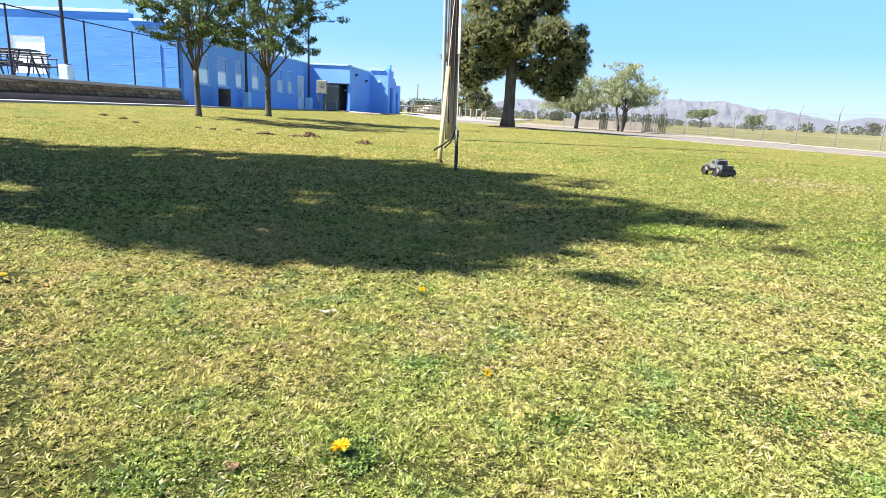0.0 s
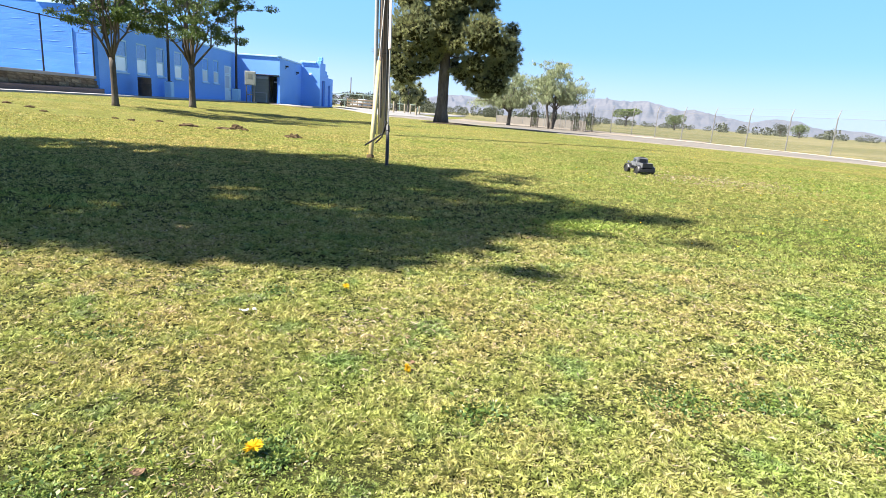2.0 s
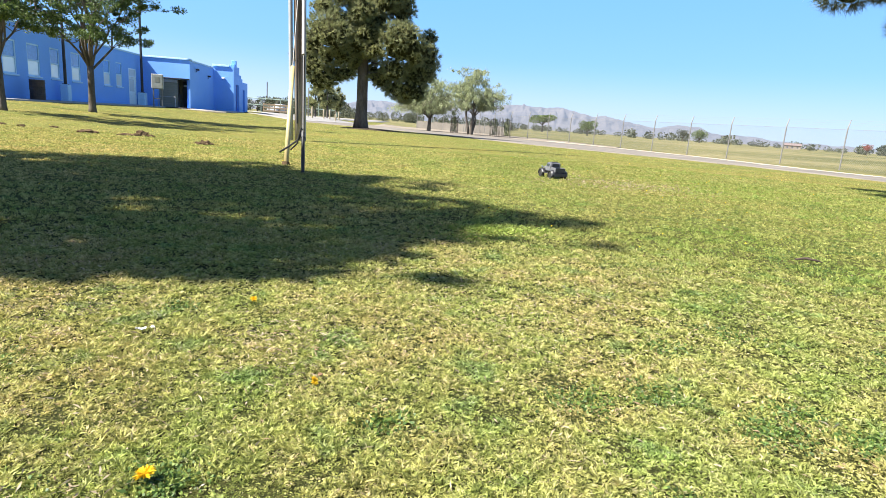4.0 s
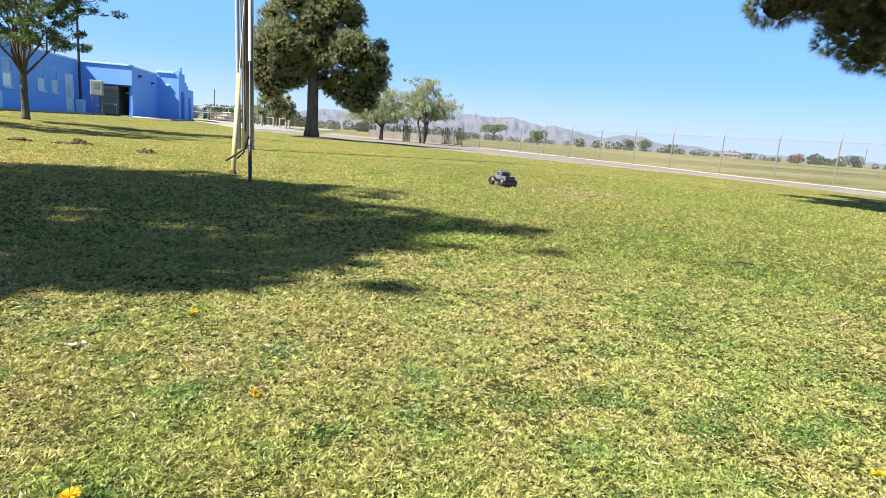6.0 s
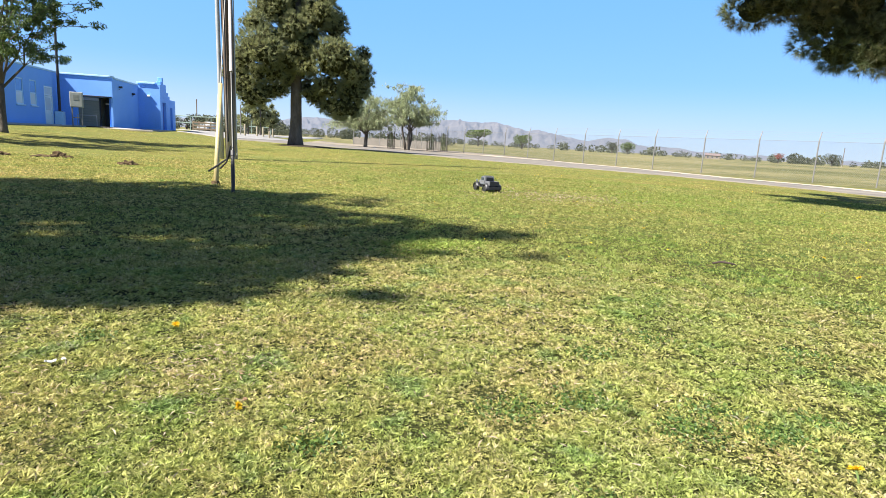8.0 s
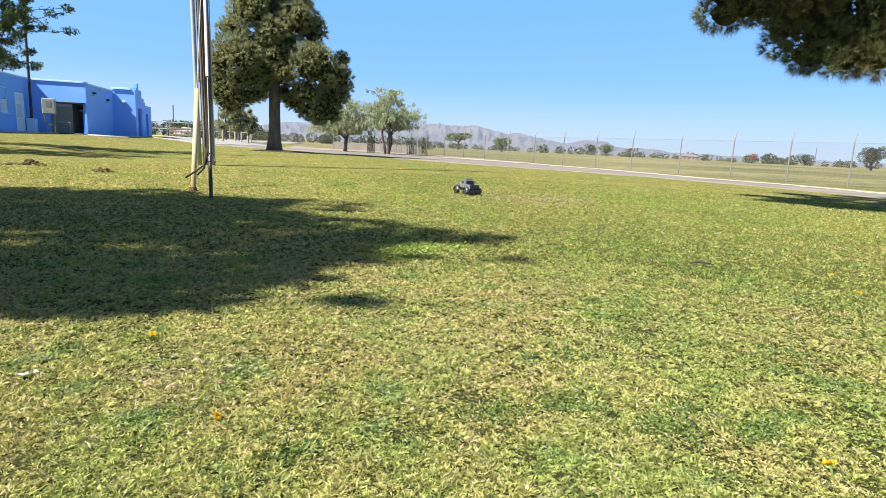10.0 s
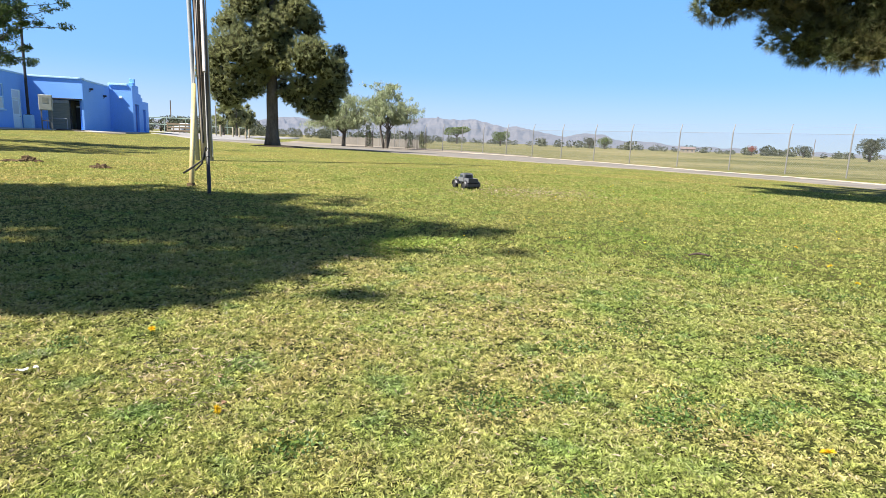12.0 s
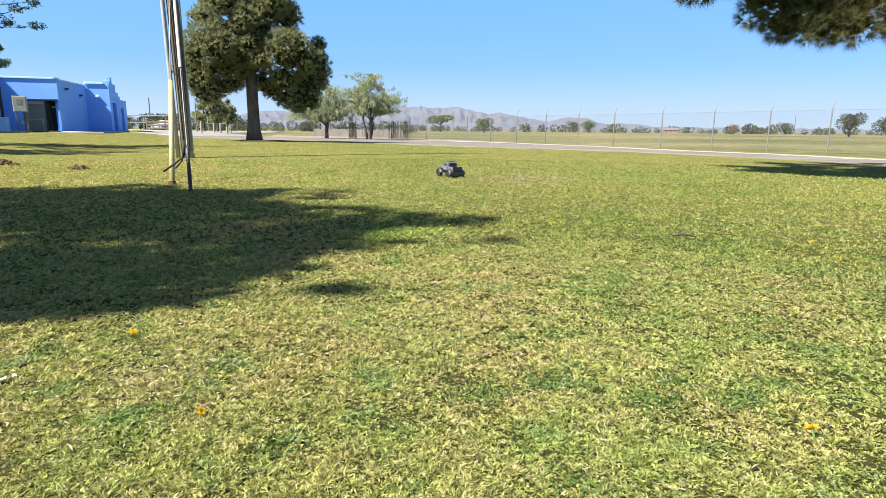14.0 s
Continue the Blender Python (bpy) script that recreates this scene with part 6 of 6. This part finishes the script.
# ---- flowers, weeds and the turf itself ----
def dandelion(x, y, r, lean, seed):
    g = np.random.default_rng(seed)
    d = thing("dandelion", pose(x, y, gz(x, y), lean * math.cos(seed), lean * math.sin(seed), seed * 47 % 360), "open yellow dandelion flower in the grass", "flower", "dandelions")
    h = 0.024 + 0.004 * (seed % 3)
    part("stem", tube([(0, 0, 0), (0.003, 0, h * 0.5), (0, 0, h)], 0.0025, 6), M["stem"], d)
    n = 90
    a, u = g.uniform(0, 2 * np.pi, n), np.repeat([0.0, 0.33, 0.66], n // 3)
    way = np.stack([np.cos(a), np.sin(a), 0.15 + 0.9 * u], -1)
    v, f = blades(np.tile([[0.0, 0.0, h]], (n, 1)), way, r * (1.0 - 0.35 * u), r * 0.16, 0.15, g)
    mesh_part("flower_head", quads("flower_head", v, f, M["petal"]), d, "yellow ray petals")
    return d


for k, (x, y, r, lean) in enumerate([(-0.372, 0.985, 0.021, 8), (-0.131, 1.406, 0.014, 60), (1.22, 0.888, 0.019, 35), (-1.82, 1.78, 0.02, 30), (-0.38, 2.033, 0.015, 30), (2.96, 2.283, 0.016, 30), (3.29, 2.72, 0.018, 30), (-0.62, 0.62, 0.022, 30), (3.6, 3.3, 0.014, 20), (3.0, 4.6, 0.015, 20)]):
    dandelion(x, y, r, lean, 3 + k)


def turf_points(count, r0, r1, near, gen, b0=-44, b1=60, fall=2.0):
    """Places on the lawn, thinning with distance past near."""
    r = np.linspace(r0, r1, 4000)
    dens = np.minimum(1.0, (near / r) ** fall) * r
    cdf = np.cumsum(dens)
    rr = np.interp(gen.uniform(0, cdf[-1], count), cdf, r)
    a = np.radians(gen.uniform(b0, b1, count) + gen.normal(size=count) * 6)
    return rr * np.sin(a), rr * np.cos(a), rr


def turf(name, x, y, size, material, label, gen, tilt=1.5, height=0.021, width=0.0033, sink=0.002, tuft=1, grow=0.6, plain=False):
    """Tufts of short curled leaves that spread from one root; their height follows the lumps of the sward.
    plain: each leaf a single triangle, for the lawn farther off."""
    m = len(x)
    n = m * tuft
    lump = np.array([noise.noise(Vector((a * 14, b * 14, 0.5))) + 0.9 * noise.noise(Vector((a * 45, b * 45, 2.5))) + 0.7 * noise.noise(Vector((a * 4, b * 4, 7.5))) for a, b in zip(x.tolist(), y.tolist())])
    tall = np.clip(1.0 + 0.6 * lump, 0.35, 1.8) * gen.uniform(0.75, 1.25, m)
    root = np.stack([x, y, ground_z(x, y) - sink], -1)
    p, tall, size = np.repeat(root, tuft, 0), np.repeat(tall, tuft), np.repeat(size, tuft)
    way = np.concatenate([gen.normal(size=(n, 2)) * tilt, np.full((n, 1), 1.0)], 1)
    way /= np.linalg.norm(way, axis=1, keepdims=True)
    L, Wd = height * tall * size ** grow * gen.uniform(0.6, 1.2, n), width * size * gen.uniform(0.7, 1.3, n)
    side = np.cross(way, gen.normal(size=(n, 3)))
    side /= np.linalg.norm(side, axis=1, keepdims=True) + 1e-9
    half = side * (0.5 * Wd)[:, None]
    if plain:
        tip = p + way * L[:, None]
        v = np.concatenate([root, np.stack([tip + half, tip - half - way * (0.35 * L)[:, None]], 1).reshape(-1, 3)])
        k = m + 2 * np.arange(n)[:, None]
        f = np.concatenate([np.repeat(np.arange(m), tuft)[:, None], k, k + 1], 1)
    else:
        flat = way * [1, 1, 0] + gen.normal(size=(n, 3)) * [0.35, 0.35, 0]      # each leaf arches over to its side
        flat /= np.linalg.norm(flat, axis=1, keepdims=True) + 1e-9
        arch = flat * (L * gen.uniform(0.1, 0.65, n))[:, None]
        mid = p + way * (0.55 * L)[:, None] + 0.2 * arch
        tip = p + way * (0.82 * L)[:, None] + arch
        v = np.concatenate([root, np.stack([mid + half, tip, mid - half], 1).reshape(-1, 3)])
        k = m + 3 * np.arange(n)[:, None]
        f = np.concatenate([np.repeat(np.arange(m), tuft)[:, None], k, k + 1, k + 2], 1)
    return tagged(new(name, quads(name, v, f, material)), label, "grass", kind="stuff")


def on_lawn(x, y):
    return ((0.947 * x + 0.32 * y) < 15.5 + 0.02 * y) & (x > -13.5)


gen = np.random.default_rng(100)
x, y, r = turf_points(146000, 0.8, 4.0, 1.2, gen, fall=1.5)
hollow = np.array([noise.noise(Vector((a * 65, b * 65, 4.5))) for a, b in zip(x.tolist(), y.tolist())])
keep = (gen.uniform(size=len(r)) > smooth((r - 2.6) / 1.4)) & (hollow > np.where(r < 1.5, -0.45, -0.36))
x, y, r = x[keep], y[keep], r[keep]
turf("grass", x, y, np.maximum(1, r / 1.3) ** 0.62, M["blade"], "short curled yellow-green lawn grass with dry blades", gen, 0.75, 0.0138, 0.0034, 0.002, 5)
gen = np.random.default_rng(105)
x, y, r = turf_points(130000, 2.5, 14, 3.0, gen, fall=1.5)
keep = on_lawn(x, y) & (gen.uniform(size=len(r)) < smooth((r - 2.4) / 1.4))
x, y, r = x[keep], y[keep], r[keep]
turf("grass", x, y, np.maximum(1, r / 2.6) ** 0.7, M["blade_far"], "short yellow-green lawn grass in tufts", gen, 0.95, 0.0175, 0.0046, 0.002, 5, 0.25, True)
gen = np.random.default_rng(104)
x, y, r = turf_points(40000, 11, 40, 14, gen, fall=1.5)
xo, yo, ro = turf_points(26000, 0.2, 9, 2.5, gen, 58, 312)
xi, yi, ri = turf_points(5000, 0.05, 0.84, 0.9, gen, -60, 60)
x, y, r = np.r_[x, xo, xi], np.r_[y, yo, yi], np.r_[r, 3 + ro, 2.6 + ri]
keep = on_lawn(x, y)
x, y, r = x[keep], y[keep], r[keep]
turf("grass", x, y, (r / 2.6) ** 0.6, M["blade_far"], "short yellow-green lawn grass running out to the road", gen, 1.2, 0.015, 0.0045, 0.002, 4, 0.2, True)

gen = np.random.default_rng(101)
xs, ys = [], []
for cx, cy, sx, n in [(0.56, 1.33, 0.07, 170), (0.8, 1.35, 0.07, 150), (1.0, 1.16, 0.08, 190), (1.2, 1.1, 0.07, 150), (1.13, 1.25, 0.06, 100), (0.07, 1.2, 0.06, 90), (1.38, 1.15, 0.06, 80), (-0.64, 0.87, 0.12, 130), (1.0, 1.7, 0.07, 110), (1.48, 2.8, 0.2, 200), (1.31, 1.84, 0.1, 130), (-0.34, 1.0, 0.05, 130), (2.55, 2.9, 0.22, 260), (2.66, 2.16, 0.15, 150), (1.75, 1.6, 0.09, 130), (0.62, 0.88, 0.06, 60), (-0.95, 1.5, 0.06, 60), (1.7, 2.3, 0.15, 120), (-0.62, 1.98, 0.06, 60), (3.4, 3.5, 0.3, 260), (2.1, 1.25, 0.08, 120), (5.2, 6.2, 0.5, 520), (5.2, 5.4, 0.4, 320), (4.9, 4.3, 0.35, 300), (2.6, 3.3, 0.25, 200)]:
    xs.append(gen.normal(cx, sx * 0.6, n // 3))
    ys.append(gen.normal(cy, sx * 0.45, n // 3))
x, y = np.concatenate(xs), np.concatenate(ys)
x, y = np.repeat(x, 9) + gen.normal(size=9 * len(x)) * 0.022, np.repeat(y, 9) + gen.normal(size=9 * len(y)) * 0.022
turf("clover", x, y, np.ones(len(x)), M["weed"], "patches of dark green clover in the lawn", gen, 1.6, 0.0095, 0.0075, -0.006)
xs, ys = [], []
for cx, cy, sx, sy, n in [(0.78, 3.68, 0.16, 0.1, 900), (0.66, 3.42, 0.14, 0.07, 350), (1.15, 3.75, 0.14, 0.06, 160)]:
    xs.append(gen.normal(cx, sx, n))
    ys.append(gen.normal(cy, sy, n))
x, y = np.concatenate(xs), np.concatenate(ys)
turf("lush_grass", x, y, np.full(len(x), 1.3), M["lush"], "brighter green tufts of lush grass", gen, 1.3, 0.028, 0.006, 0)
xs, ys = [], []
for cx, cy, sx, n in [(-0.52, 0.88, 0.1, 160), (-0.99, 1.88, 0.2, 260), (0.69, 2.0, 0.25, 300), (-0.22, 1.72, 0.1, 260), (3.45, 7.6, 0.55, 900), (-0.15, 1.5, 0.1, 130), (0.3, 2.2, 0.3, 260), (0.6, 1.6, 0.3, 200), (-0.6, 1.3, 0.3, 260), (0.9, 0.95, 0.3, 200), (1.8, 2.4, 0.5, 300)]:
    xs.append(gen.normal(cx, sx, n))
    ys.append(gen.normal(cy, sx * 0.8, n))
x, y = np.concatenate(xs), np.concatenate(ys)
turf("dry_clippings", x, y, np.maximum(1, np.hypot(x, y) / 3), M["straw"], "pale dry grass clippings in patches", gen, 2.2, 0.02, 0.0035, -0.006)
gen = np.random.default_rng(103)
x, y, r = turf_points(800, 3.5, 24, 6, gen)
keep = on_lawn(x, y) & (gen.uniform(size=len(x)) < np.where(x > 0.2 * y, 0.55, 0.3))
x, y, r = x[keep], y[keep], r[keep]
p = np.stack([x, y, ground_z(x, y) + 0.03], -1)
way = np.concatenate([gen.normal(size=(len(x), 2)), np.full((len(x), 1), 0.5)], 1)
v, f = leaves(p, way, 0.011 * np.maximum(1, r / 6) ** 0.5, 0.012 * np.maximum(1, r / 6) ** 0.5, gen)
tagged(new("far_dandelions", quads("far_dandelions", v, f, M["petal"])), "many small yellow flowers over the lawn", "flowers", kind="stuff")
